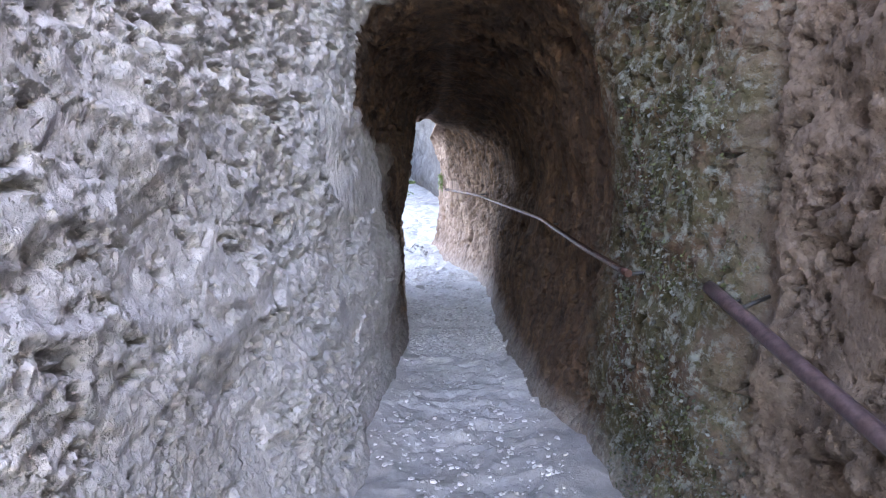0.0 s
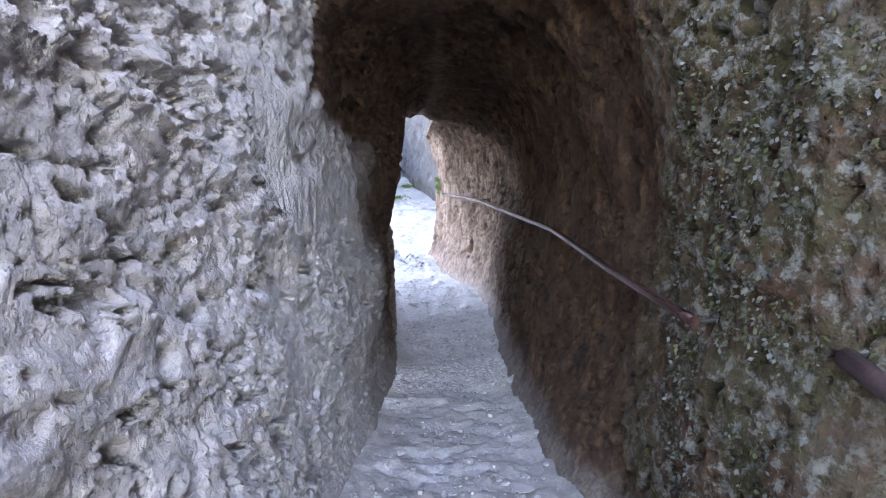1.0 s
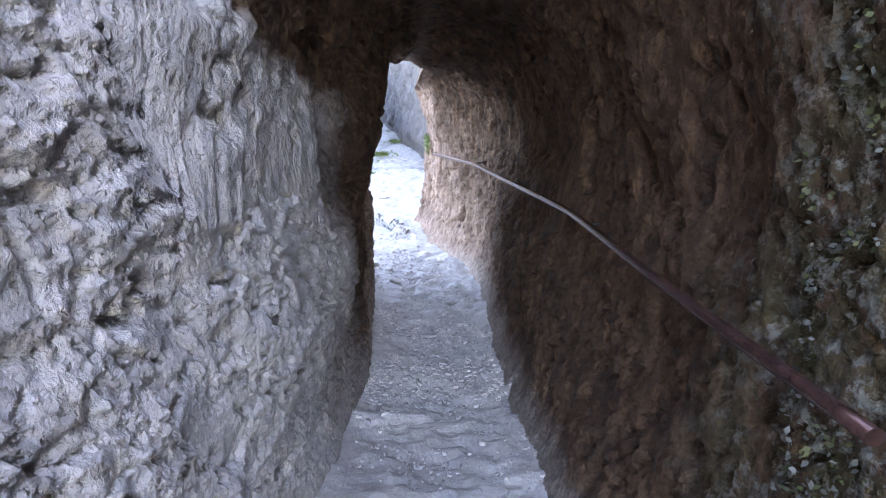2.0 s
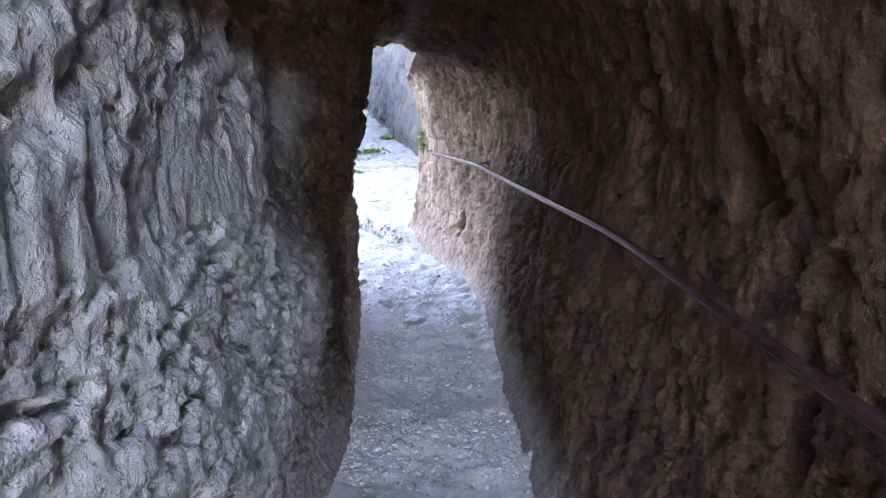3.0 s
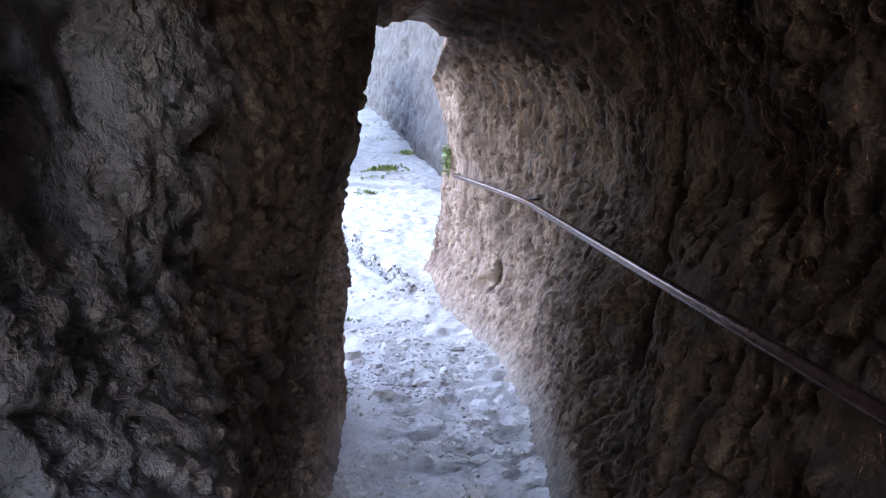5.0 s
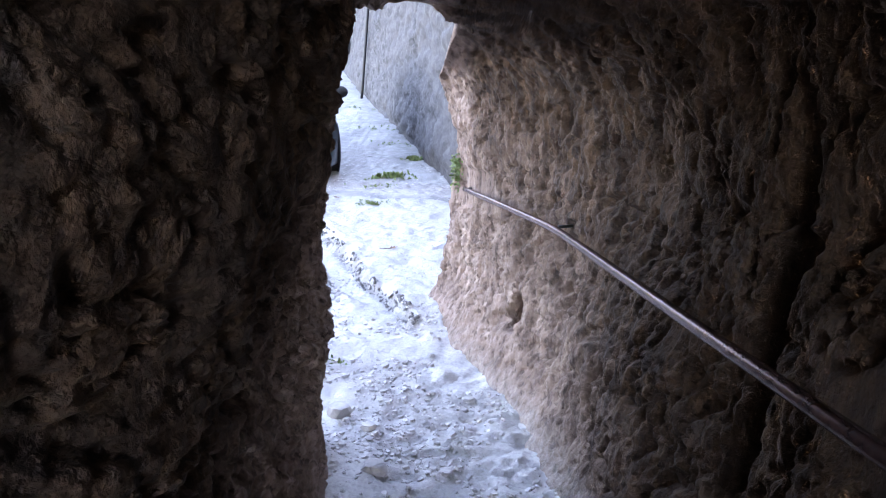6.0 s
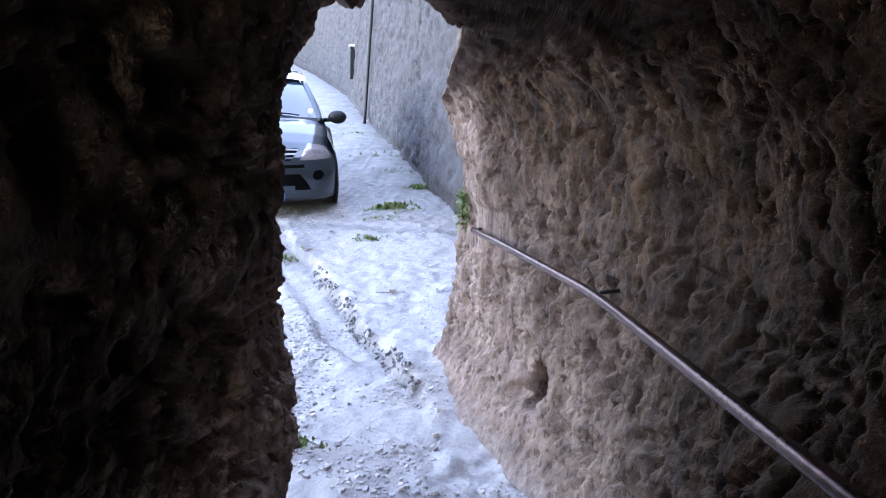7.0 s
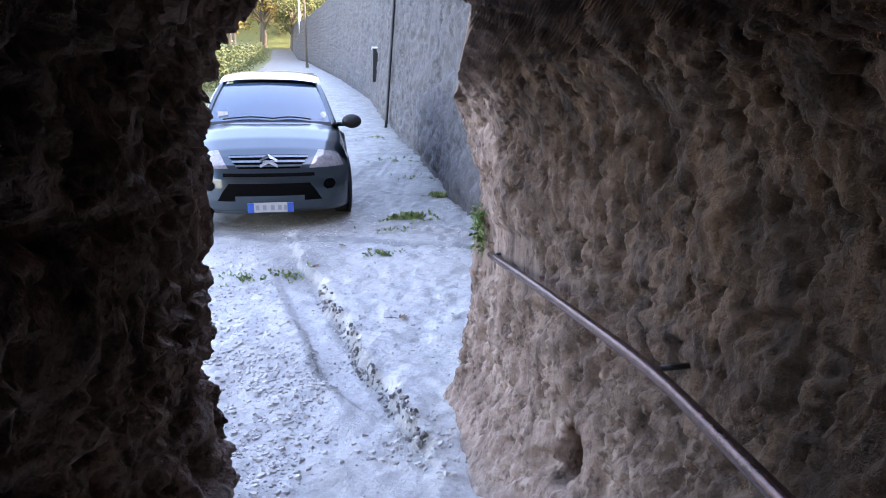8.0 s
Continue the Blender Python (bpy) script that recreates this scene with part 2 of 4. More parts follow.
def ground_material():
    m, nt, b = base_material("pale_grit")
    v = place_vec(nt)
    n_big = noise_tex(nt, v, 0.9, 4)
    n_mid = noise_tex(nt, v, 6.0, 6, 0.65)
    n_fine = noise_tex(nt, v, 45.0, 8, 0.7)
    n_grain = noise_tex(nt, v, 200.0, 4, 0.6)
    col = ramp(nt, n_mid, [(0.3, (0.36, 0.345, 0.325)), (0.55, (0.52, 0.505, 0.485)), (0.75, (0.64, 0.625, 0.60))])
    col = mix_col(nt, ramp(nt, n_fine, [(0.36, grey(0.6)), (0.54, grey(0.0))]), col, (0.26, 0.25, 0.24))
    col = mix_col(nt, ramp(nt, n_big, [(0.45, grey(0.0)), (0.65, grey(0.5))]), col, (0.36, 0.33, 0.29))
    g = nt.nodes.new("ShaderNodeNewGeometry")
    sep = nt.nodes.new("ShaderNodeSeparateXYZ")
    nt.links.new(g.outputs["Position"], sep.inputs[0])
    side = math_node(nt, 'ADD', math_node(nt, 'ADD', sep.outputs[0], math_node(nt, 'MULTIPLY', sep.outputs[1], 0.335)), math_node(nt, 'MULTIPLY', n_mid, 0.8))
    # soil caught along the slab's broken edge, in the low lip's crack and in the joint across the yard
    rag = math_node(nt, 'MULTIPLY', math_node(nt, 'SUBTRACT', noise_tex(nt, v, 9.0, 5, 0.65), 0.5), 0.16)
    edge = math_node(nt, 'ADD', math_node(nt, 'ADD', math_node(nt, 'MULTIPLY', math_node(nt, 'SUBTRACT', sep.outputs[1], 8.27), 0.453), math_node(nt, 'MULTIPLY', math_node(nt, 'ADD', sep.outputs[0], 0.28), 0.891)), rag)
    def band(src, centre, half, y0, y1):
        near = math_node(nt, 'SUBTRACT', 1.0, math_node(nt, 'DIVIDE', math_node(nt, 'ABSOLUTE', math_node(nt, 'SUBTRACT', src, centre)), half), clamp=True)
        on = math_node(nt, 'MULTIPLY', math_node(nt, 'DIVIDE', math_node(nt, 'SUBTRACT', sep.outputs[1], y0), 0.3, clamp=True), math_node(nt, 'DIVIDE', math_node(nt, 'SUBTRACT', y1, sep.outputs[1]), 0.5, clamp=True))
        return math_node(nt, 'MULTIPLY', near, math_node(nt, 'MULTIPLY', on, 1.5), clamp=True)
    joint = math_node(nt, 'ADD', math_node(nt, 'ADD', sep.outputs[1], math_node(nt, 'MULTIPLY', sep.outputs[0], 0.22)), rag)
    for stain in (band(edge, -0.02, 0.06, 8.1, 10.9), band(edge, -0.24, 0.022, 8.6, 9.8), band(joint, 11.27, 0.10, 10.0, 12.6), band(edge, -0.05, 0.35, 10.5, 11.4)):
        col = mix_col(nt, math_node(nt, 'MULTIPLY', stain, 0.72), col, mix_col(nt, n_fine, (0.07, 0.068, 0.066), (0.26, 0.25, 0.24)))
    earth = band(joint, 11.75, 0.45, 11.0, 13.2)
    col = mix_col(nt, math_node(nt, 'MULTIPLY', earth, 0.4), col, (0.26, 0.19, 0.15))
    grass = math_node(nt, 'MULTIPLY', math_node(nt, 'LESS_THAN', side, 0.0), math_node(nt, 'GREATER_THAN', sep.outputs[1], 22.0))
    grass = math_node(nt, 'MAXIMUM', grass, math_node(nt, 'GREATER_THAN', sep.outputs[1], 104.0))
    # floor patchily darker towards the entrance end, darker again along its first stretch
    near_floor = math_node(nt, 'DIVIDE', math_node(nt, 'SUBTRACT', 4.9, math_node(nt, 'ADD', sep.outputs[1], math_node(nt, 'MULTIPLY', n_mid, 0.8))), 1.6, clamp=True)
    near_mix = ramp(nt, noise_tex(nt, v, 3.0, 6, 0.7), [(0.32, grey(0.9)), (0.66, grey(0.25))])
    col = mix_col(nt, math_node(nt, 'MULTIPLY', near_floor, near_mix), col, mix_col(nt, n_fine, (0.17, 0.155, 0.145), (0.40, 0.38, 0.365)))
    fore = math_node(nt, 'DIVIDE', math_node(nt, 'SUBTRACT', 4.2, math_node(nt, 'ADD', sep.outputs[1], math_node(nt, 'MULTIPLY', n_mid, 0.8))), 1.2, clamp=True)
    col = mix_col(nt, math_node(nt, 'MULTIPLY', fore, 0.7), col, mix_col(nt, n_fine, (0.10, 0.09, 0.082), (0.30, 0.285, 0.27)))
    lane = math_node(nt, 'DIVIDE', math_node(nt, 'SUBTRACT', sep.outputs[1], 10.9), 2.2, clamp=True)
    dirt = ramp(nt, noise_tex(nt, v, 1.7, 7, 0.72), [(0.36, grey(1.0)), (0.66, grey(0.55))])
    col = mix_col(nt, math_node(nt, 'MULTIPLY', lane, dirt), col, mix_col(nt, n_fine, (0.09, 0.097, 0.080), (0.24, 0.238, 0.222)))
    col = mix_col(nt, grass, col, mix_col(nt, n_fine, (0.06, 0.09, 0.02), (0.20, 0.20, 0.06)))
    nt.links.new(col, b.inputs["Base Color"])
    nt.links.new(ramp(nt, n_mid, [(0.35, grey(0.28)), (0.62, grey(0.6))]), b.inputs["Roughness"])
    add_bump(nt, b, [(n_mid, 0.03, 0.6), (n_fine, 0.011, 0.7), (n_grain, 0.002, 0.6)])
    return m


ROCK = rock_material()
GROUND = ground_material()
RUST = plain("rusty_painted_steel", (0.10, 0.068, 0.072), 0.38, 0.4, 0.5, 40, 0.002)
RAIL = plain("brown_rail_steel", (0.095, 0.05, 0.044), 0.27, 0.55, 0.45, 40, 0.001)
BLACK = plain("black_plastic", (0.008, 0.008, 0.009), 0.55)
WHITE = plain("white_paint", (0.75, 0.75, 0.73), 0.5, 0, 0.1)


def masonry_material():
    m, nt, b = base_material("rubble_masonry")
    v = place_vec(nt)
    n_big = noise_tex(nt, place_vec(nt, (1, 1, 0.35)), 0.8, 5)
    n_mid = noise_tex(nt, v, 5.0, 6, 0.7)
    n_fine = noise_tex(nt, v, 24.0, 8, 0.75)
    col = ramp(nt, n_mid, [(0.32, (0.022, 0.021, 0.022)), (0.52, (0.060, 0.058, 0.060)), (0.72, (0.15, 0.145, 0.142))])
    col = mix_col(nt, ramp(nt, n_fine, [(0.48, grey(0.0)), (0.66, grey(0.7))]), col, (0.18, 0.174, 0.172))
    col = mix_col(nt, ramp(nt, n_big, [(0.42, grey(0.0)), (0.62, grey(0.7))]), col, (0.10, 0.095, 0.095))
    nt.links.new(col, b.inputs["Base Color"])
    b.inputs["Roughness"].default_value = 0.95
    add_bump(nt, b, [(n_mid, 0.04, 0.6), (n_fine, 0.02, 0.8)])
    return m


MASONRY = masonry_material()


# ---------------------------------------------------------------- ground
def ground_height(x, y):
    """The passage floor, the yard in front of it and the lane that climbs away."""
    x, y = np.asarray(x, float), np.asarray(y, float)
    z = np.interp(y, [-60, -4, 0, 3.6, 6.4, 7.1, 8.3, 9.7, 112, 230, 400], [-0.6, -0.08, -0.05, -0.045, -0.07, -0.05, 0.04, 0.16, 16.0, 75.0, 130.0])
    return z


def slab_side(x, y):
    """Distance to the slab's edge: positive on the slab, negative over the channel."""
    return (y - 8.27) * 0.453 + (x + 0.28) * 0.891 + 0.035 * vnoise(x * 2.2, y * 2.2, x * 0, 88)


def full_ground_height(x, y):
    z = ground_height(x, y)
    near = smooth(40, 14, np.abs(y)) * smooth(30, 8, np.abs(x))
    z = z + near * (0.018 * fbm(x * 2.2, y * 2.2, x * 0, 3, 0.5, 5) + 0.010 * fbm(x * 11, y * 11, x * 0, 3, 0.6, 6))
    inside = smooth(8.2, 7.0, y)
    h1, e1 = facets(x * 3.5 + 0.5 * vnoise(x * 4, y * 4, x * 0, 10), y * 7.5, x * 0, 9, 0.8)
    h2, e2 = facets(x * 9, y * 17, x * 0, 13, 1.0)
    z = z + inside * (0.014 * h1 + 0.011 * h2) * (0.15 + 0.85 * smooth(0.42, 0.28, np.abs(x - 0.05)))
    # dished across, and worn into a low step
    z = z + inside * 0.035 * smooth(0.20, 0.55, np.abs(x - 0.04 - 0.12 * smooth(3.4, 1.5, y))) - 0.02 * smooth(3.9, 4.0, y + 0.1 * x) * smooth(6.5, 5, y)
    # a worn channel runs from the rock's foot across the yard: broken slab edge on one side, a low lip on the other
    s = slab_side(x, y)
    ragged = 0.03 * fbm(x * 9, y * 9, x * 0, 3, 0.6, 8)
    along = smooth(8.0, 8.5, y) * smooth(12.6, 10.6, y)
    slab = smooth(-0.030, 0.020, s + ragged) * along
    z = z + (0.085 + 0.006 * fbm(x * 9, y * 9, x * 0, 2, 0.6, 17)) * slab
    flat = smooth(-0.30, -0.22, s) * smooth(0.0, -0.05, s) * smooth(8.2, 9.0, y) * smooth(11.2, 10.2, y)
    z = z - 0.030 * flat
    z = z + 0.028 * smooth(-0.225, -0.255, s + 1.4 * ragged) * smooth(-0.9, -0.3, s) * smooth(8.5, 8.8, y) * smooth(10.2, 9.5, y)
    # open joint across the yard
    joint = y - 11.62 + 0.22 * (x + 1.6) + 0.05 * fbm(x * 5, y * 5, x * 0, 3, 0.6, 19)
    z = z + 0.022 * smooth(-0.03, 0.02, joint) * smooth(12.4, 11.7, y) - 0.02 * np.exp(-(joint / 0.03) ** 2) * smooth(-2.2, -1.6, x)
    return z


xs = np.concatenate([[-400, -150, -60, -30, -18, -12], np.arange(-9, -4, 0.4), np.arange(-4, -2.2, 0.06), np.arange(-2.2, 1.2, 0.021), np.arange(1.2, 4, 0.12), [5, 8, 14, 30, 60, 150, 400]])
ys = np.concatenate([[-400, -150, -60, -30, -15, -8, -5], np.arange(-4, 0.8, 0.08), np.arange(0.8, 10.8, 0.017), np.arange(10.8, 14.0, 0.03), np.arange(14, 30, 0.25), np.arange(30, 80, 2), [90, 120, 170, 250, 400]])
GX, GY = np.meshgrid(xs, ys, indexing="ij")
GZ = full_ground_height(GX, GY)
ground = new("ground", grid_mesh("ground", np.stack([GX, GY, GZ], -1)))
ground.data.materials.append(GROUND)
tagged(ground, "pale trodden earth and broken stone, rising into a lane", "ground", kind="structure")


# ---------------------------------------------------------------- rock walls and vault
LEFT = [(-9, -3.5), (-4, -1.6), (-1.5, -1.0), (0, -0.80), (1.0, -0.73), (1.6, -0.69), (2.1, -0.635), (2.9, -0.555), (3.4, -0.475), (4.1, -0.43), (5.0, -0.42), (5.9, -0.43), (6.5, -0.515), (7.0, -0.655)]
RIGHT = [(-9, 5), (-4, 2.2), (-1.5, 1.3), (0, 1.10), (1.5, 1.03), (1.80, 1.0), (1.98, 0.86), (2.4, 0.77), (2.9, 0.73), (3.4, 0.67), (4.2, 0.58), (4.9, 0.555), (5.6, 0.56), (6.1, 0.55), (6.6, 0.515), (7.0, 0.46), (7.5, 0.38), (8.0, 0.20), (8.5, 0.02), (8.75, -0.12)]
CROWN_Z = [(2.5, 2.75), (3.0, 2.45), (3.5, 2.22), (4.0, 2.12), (4.5, 2.06), (5.5, 1.95), (6.3, 1.84), (7.0, 1.78), (9, 1.72)]
CROWN_X = [(3.0, 0.06), (5.0, 0.05), (6.0, 0.02), (7.0, -0.2), (8.0, -0.6), (9, -0.8)]
# hollows: along, up, half widths, depth
HOLLOWS_LEFT = [(2.87, 1.0, 0.035, 0.03, 0.05), (2.56, 0.55, 0.04, 0.03, 0.05), (2.24, 0.96, 0.03, 0.03, 0.05), (2.0, 1.72, 0.05, 0.03, 0.06), (2.3, 1.9, 0.06, 0.03, 0.05),
                (2.72, 0.42, 0.02, 0.09, 0.05), (2.35, 0.60, 0.02, 0.05, 0.05), (3.42, 1.1, 0.03, 0.03, 0.03), (4.30, 1.45, 0.045, 0.42, 0.10), (4.62, 1.40, 0.13, 0.22, 0.05),
                (4.40, 0.95, 0.04, 0.12, 0.05), (5.35, 0.7, 0.03, 0.12, 0.04)]
HOLLOWS_RIGHT = [(7.70, 0.345, 0.075, 0.095, 0.48), (5.52, 0.16, 0.05, 0.06, 0.16), (7.35, 1.42, 0.08, 0.14, 0.06), (5.78, 0.95, 0.05, 0.42, 0.13), (4.35, 1.42, 0.04, 0.35, 0.10),
                 (3.85, 1.30, 0.05, 0.30, 0.06), (3.5, 0.75, 0.05, 0.18, 0.07), (3.45, 1.93, 0.12, 0.05, 0.08), (1.90, 1.3, 0.05, 0.9, 0.05), (3.1, 0.25, 0.06, 0.10, 0.06)]


def wall_sheet(side):
    """One half of the cutting and passage: from the floor up the wall to the crown of the vault, ending in a lip and the cliff face round it."""
    left = side == "left"
    y0 = -9.0
    r0 = (0.6 - y0) / ((7.0 if left else 8.68) - y0)
    rows = np.concatenate([np.linspace(0, r0, 70, endpoint=False), np.linspace(r0, 1, 960 if left else 1080)])
    low = np.linspace(0, 1, 370 if left else 315)
    y_wall = 6.97 if left else 8.68
    y_end_s = y_wall + (7.0 - y_wall) * (smooth(0.62, 0.97, low) if left else smooth(0.76, 1.0, low))
    Y = y0 + rows[:, None] * (y_end_s[None, :] - y0)
    S = np.repeat(low[None, :], len(rows), 0)
    base = curve_through(LEFT if left else RIGHT, Y)
    cz, cx = curve_through(CROWN_Z, Y), curve_through(CROWN_X, Y)
    zf = ground_height(0, Y) - 0.12
    spring = 1.15
    sgn = -1 if left else 1
    # passage: wall, shoulder and crown
    t = np.clip(S / 0.6, 0, 1)
    a = np.clip((S - 0.6) / 0.4, 0, 1) * (math.pi / 2)
    e = 2 / 2.5 + (-0.12 * smooth(5.2, 6.8, Y) - 0.34 * smooth(4.6, 3.8, Y) if left else -0.12 * smooth(7.2, 8.2, Y))
    tz = np.where(S <= 0.6, zf + t * (spring - zf), spring + (cz - spring) * np.sin(a) ** e)
    belly = np.where(tz < spring, (0.0 if left else 0.21) * (tz - 0.45), (0.0 if left else 0.147))
    belly = belly * smooth(2.6, 3.3, Y) * smooth(8.0, 6.6, Y)
    tx = cx + (base + sgn * belly - cx) * np.maximum(np.cos(a), 0) ** e
    if left:
        tx = tx + 0.10 * smooth(0.7, 1.4, tz) * smooth(1.90, 1.6, tz) * smooth(4.8, 5.5, Y) * (0.45 + 0.55 * smooth(6.8, 6.1, Y))
    foot = np.exp(-((tz - zf - 0.05) / 0.17) ** 2) * (0.05 if left else 0.06)
    # debris slope at the foot of the outer end
    foot = foot + (0 if left else 1) * smooth(6.6, 8.2, Y) * np.exp(-((tz - zf) / 0.36) ** 2) * 0.20
    tx = tx - sgn * foot
    # open cutting
    # both tops stand out of view, set this high to hold back sun and sky
    top = 4.5 if left else 4.7
    oz = np.where(S <= 0.8, zf + (S / 0.8) * (2.35 - zf), 2.35 + (S - 0.8) / 0.2 * (top - 2.35))
    ox = base + sgn * (0.04 * (oz - 1.0) + 0.12 * np.maximum(0, oz - 2.4) ** 1.3) - sgn * np.exp(-((oz - zf - 0.1) / 0.2) ** 2) * 0.10
    k = smooth(2.86, 3.12, Y + 0.06 * vnoise(Y * 0, S * 9, S * 0, 3))
    Xp, Zp = ox + (tx - ox) * k, oz + (tz - oz) * k
    # direction into the rock
    nx = np.where(S <= 0.6, sgn, sgn * np.cos(a)) * k + sgn * (1 - k)
    nz = np.where(S <= 0.6, 0, np.sin(a)) * k
    # relief: broken faces and chips outside, upright pick marks inside
    wy = Y + 0.022 * vnoise(Y * 8, Zp * 8, Xp * 8, 4)
    wz = Zp + 0.022 * vnoise(Y * 8 + 9, Zp * 8, Xp * 8, 5)
    lump = 0.045 * fbm(Y * (1.2 if left else 1.7), Zp * 1.7, Xp * 1.7, 3, 0.5, 1 if left else 2)
    wl = wy * (0.55 if left else 1.0)
    slant = wz + 0.5 * wl
    crumbly = np.clip(smooth(-0.25, 0.45, fbm(Y * 2.3, Zp * 2.3, Xp * 2, 2, 0.5, 14)) + 0.7 * smooth(1.55, 1.95, Zp), 0, 1)
    h1, e1 = facets(wl * 4.6, slant * 5.0, Xp * 3, 3, 0.4)
    h2, e2 = facets(wl * 20, slant * 18, Xp * 10, 5, 0.7)
    # flaked plates with crisp edges, laid at a slant
    t1 = fbm(wl * 7, slant * 7, Xp * 4, 4, 0.58, 71)
    t2 = fbm((wl + 0.5 * wz) * 24, (wz - 0.5 * wl) * 14, Xp * 8, 3, 0.6, 74)
    t3 = fbm(wl * 52, wz * 46, Xp * 24, 2, 0.6, 78)
    chips = 0.007 * h1 + (0.001 + 0.007 * crumbly) * h2 + 0.011 * smooth(-0.05, 0.01, t1) + 0.009 * smooth(0.38, 0.44, t1)
    chips = chips + (0.003 + 0.008 * crumbly) * smooth(-0.04, 0.10, t2) + (0.002 + 0.005 * crumbly) * smooth(-0.2, 0.25, t3)
    # open voids, small and large, and a few cracks
    v1 = fbm(wl * 15, (wz + 0.4 * wl) * 17, Xp * 8, 3, 0.55, 81)
    v2 = fbm(wl * 38, (wz + 0.3 * wl) * 32, Xp * 16, 2, 0.5, 85)
    pits = -0.050 * smooth(0.66 - 0.16 * crumbly, 0.86, v1) - 0.020 * smooth(0.66 - 0.14 * crumbly, 0.84, v2)
    crack = vnoise(Y * 3, Zp * 3, Xp * 3, 15) > 0.05
    pits = pits - 0.014 * smooth(0.05, 0.0, e1) * crack * (smooth(3.0, 2.5, Y) if left else 1)
    warp = 0.06 * vnoise(Y * 3, Zp * 2, Xp * 3, 18)
    # pick marks: short upright knobs with dark hollows between them
    fy, fz = (13.0, 20.0) if left else (20.0, 13.0)
    k1 = fbm((wy + warp) * fy, (wz + 0.25 * wy) * fz, Xp * 10, 3, 0.6, 25)
    k2 = fbm((wy + warp) * fy * 2.3, (wz + 0.25 * wy) * fz * 2.2, Xp * 24, 2, 0.6, 29)
    pick = 0.013 * (smooth(-0.25, 0.22, k1) - 0.5) + 0.010 * (smooth(-0.25, 0.25, k2) - 0.5) - 0.026 * smooth(0.32, 0.75, -k1)
    broad = fbm((Y + warp) * 2.6, Zp * 2.2, Xp * 3, 2, 0.5, 21)
    pick = pick + 0.024 * broad - 0.06 * np.maximum(0, fbm(Y * 5, Zp * 4, Xp * 4, 2, 0.5, 23) - 0.55)
    pick = pick * (0.6 + 0.4 * smooth(4.6, 5.6, Y) if left else 1)
    inside = smooth(2.5, 3.8, Y) if left else smooth(1.95, 3.3, Y)
    rough = (chips + pits) * (1 - (0.45 if left else 0.75) * inside) + pick * (0.08 + 0.92 * inside)
    rough = rough * (0.30 + 0.70 * smooth(0.14, 0.42, Zp - zf))
    d = -lump - rough
    if not left:
        # worn back behind the rail
        d = np.maximum(d, -0.012 - 0.2 * smooth(0.10, 0.24, np.abs(Zp - 0.93)))
    bored = 0 * Y
    for hy, hz, ry, rz, depth in (HOLLOWS_LEFT if left else HOLLOWS_RIGHT):
        r = ((wy - hy) / ry) ** 2 + ((wz - hz) / rz) ** 2
        bite = depth * np.exp(-r ** 3)
        d = d + bite
        if hy > 7.5:
            bored = bored + 0.7 * bite
    if left:
        # a slab of the grey rock ends in an upright broken edge
        edge = 4.17 + 0.05 * vnoise(Zp * 5, Zp * 0, Zp * 0, 61)
        d = d + 0.075 * smooth(0, 0.03, Y - edge) * smooth(0.75, 1.05, Zp) * smooth(5.6, 4.6, Y)
    d = d * smooth(1.0, 0.96, S) ** 0.5
    Xp, Zp = Xp + nx * d, Zp + nz * d
    P = np.stack([Xp, Y + bored, Zp], -1)
    # cliff face round the mouth
    lip = P[-1]
    nrm = np.stack([nx[-1], 0 * nx[-1], nz[-1]], -1)
    extra = []
    for off, back in ((0.03, 0.0), (0.10, 0.03), (0.3, 0.06), (0.8, 0.10), (2.0, 0.2), (4.0, 0.4)):
        q = lip + nrm * off
        q[:, 1] += -back if left else back * 0.2 - 0.1 * off
        if not left:
            q[:, 1] -= 2.5 * min(off, 0.5) * smooth(0.64, 0.95, low)
        # unseen cliff height, steeper on the right to keep sun off the yard
        rise = 0.35 if left else 0.8
        q[:, 2] += rise * off * 0.9 * smooth(0.15, 0.5, low)
        extra.append(q + 0.03 * off ** 0.3 * vnoise(q[:, 0] * 4, q[:, 1] * 4, q[:, 2] * 4, 31)[:, None] * np.array([0.3, 1, 0.3]))
    P = np.concatenate([P, np.stack(extra)], 0)
    # top of the cutting runs back over the rock
    edge_top = P[:, -1:, :].copy()
    back1, back2 = edge_top.copy(), edge_top.copy()
    kk = np.concatenate([k[:, -1], np.ones(len(extra))])
    back1[:, 0, 0] += sgn * (1 - kk) * 1.5
    back1[:, 0, 2] += (1 - kk) * (0.8 if left else 0.1)
    back2[:, 0, 0] += sgn * (1 - kk) * 10
    back2[:, 0, 2] += (1 - kk) * (5 if left else 0.4)
    P = np.concatenate([P, back1, back2], 1)
    # the vault is a piece of its own
    vault = np.zeros((P.shape[0] - 1, P.shape[1] - 1), dtype=bool)
    vault[:len(rows) - 1, :len(low) - 1] = (Y[:-1, :-1] > 3.2) & (S[:-1, :-1] > 0.74)
    for name, mask in (("wall_" + side, ~vault), ("ceiling_" + side, vault)):
        ob = new(name, grid_mesh(name, P, flip=not left, keep=mask))
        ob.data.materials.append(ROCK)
        if mask is vault:
            tagged(ob, "dark brown rounded rock vault of the passage", "ceiling", kind="structure")
        else:
            wall_ob = ob
    return wall_ob


wl = wall_sheet("left")
tagged(wl, "rough pale grey tuff wall, turning brown and chiselled inside the passage", "rock wall", kind="structure")
wr = wall_sheet("right")
tagged(wr, "brown pick-marked tuff wall with green moss and grey lichen by the mouth", "rock wall", kind="structure")


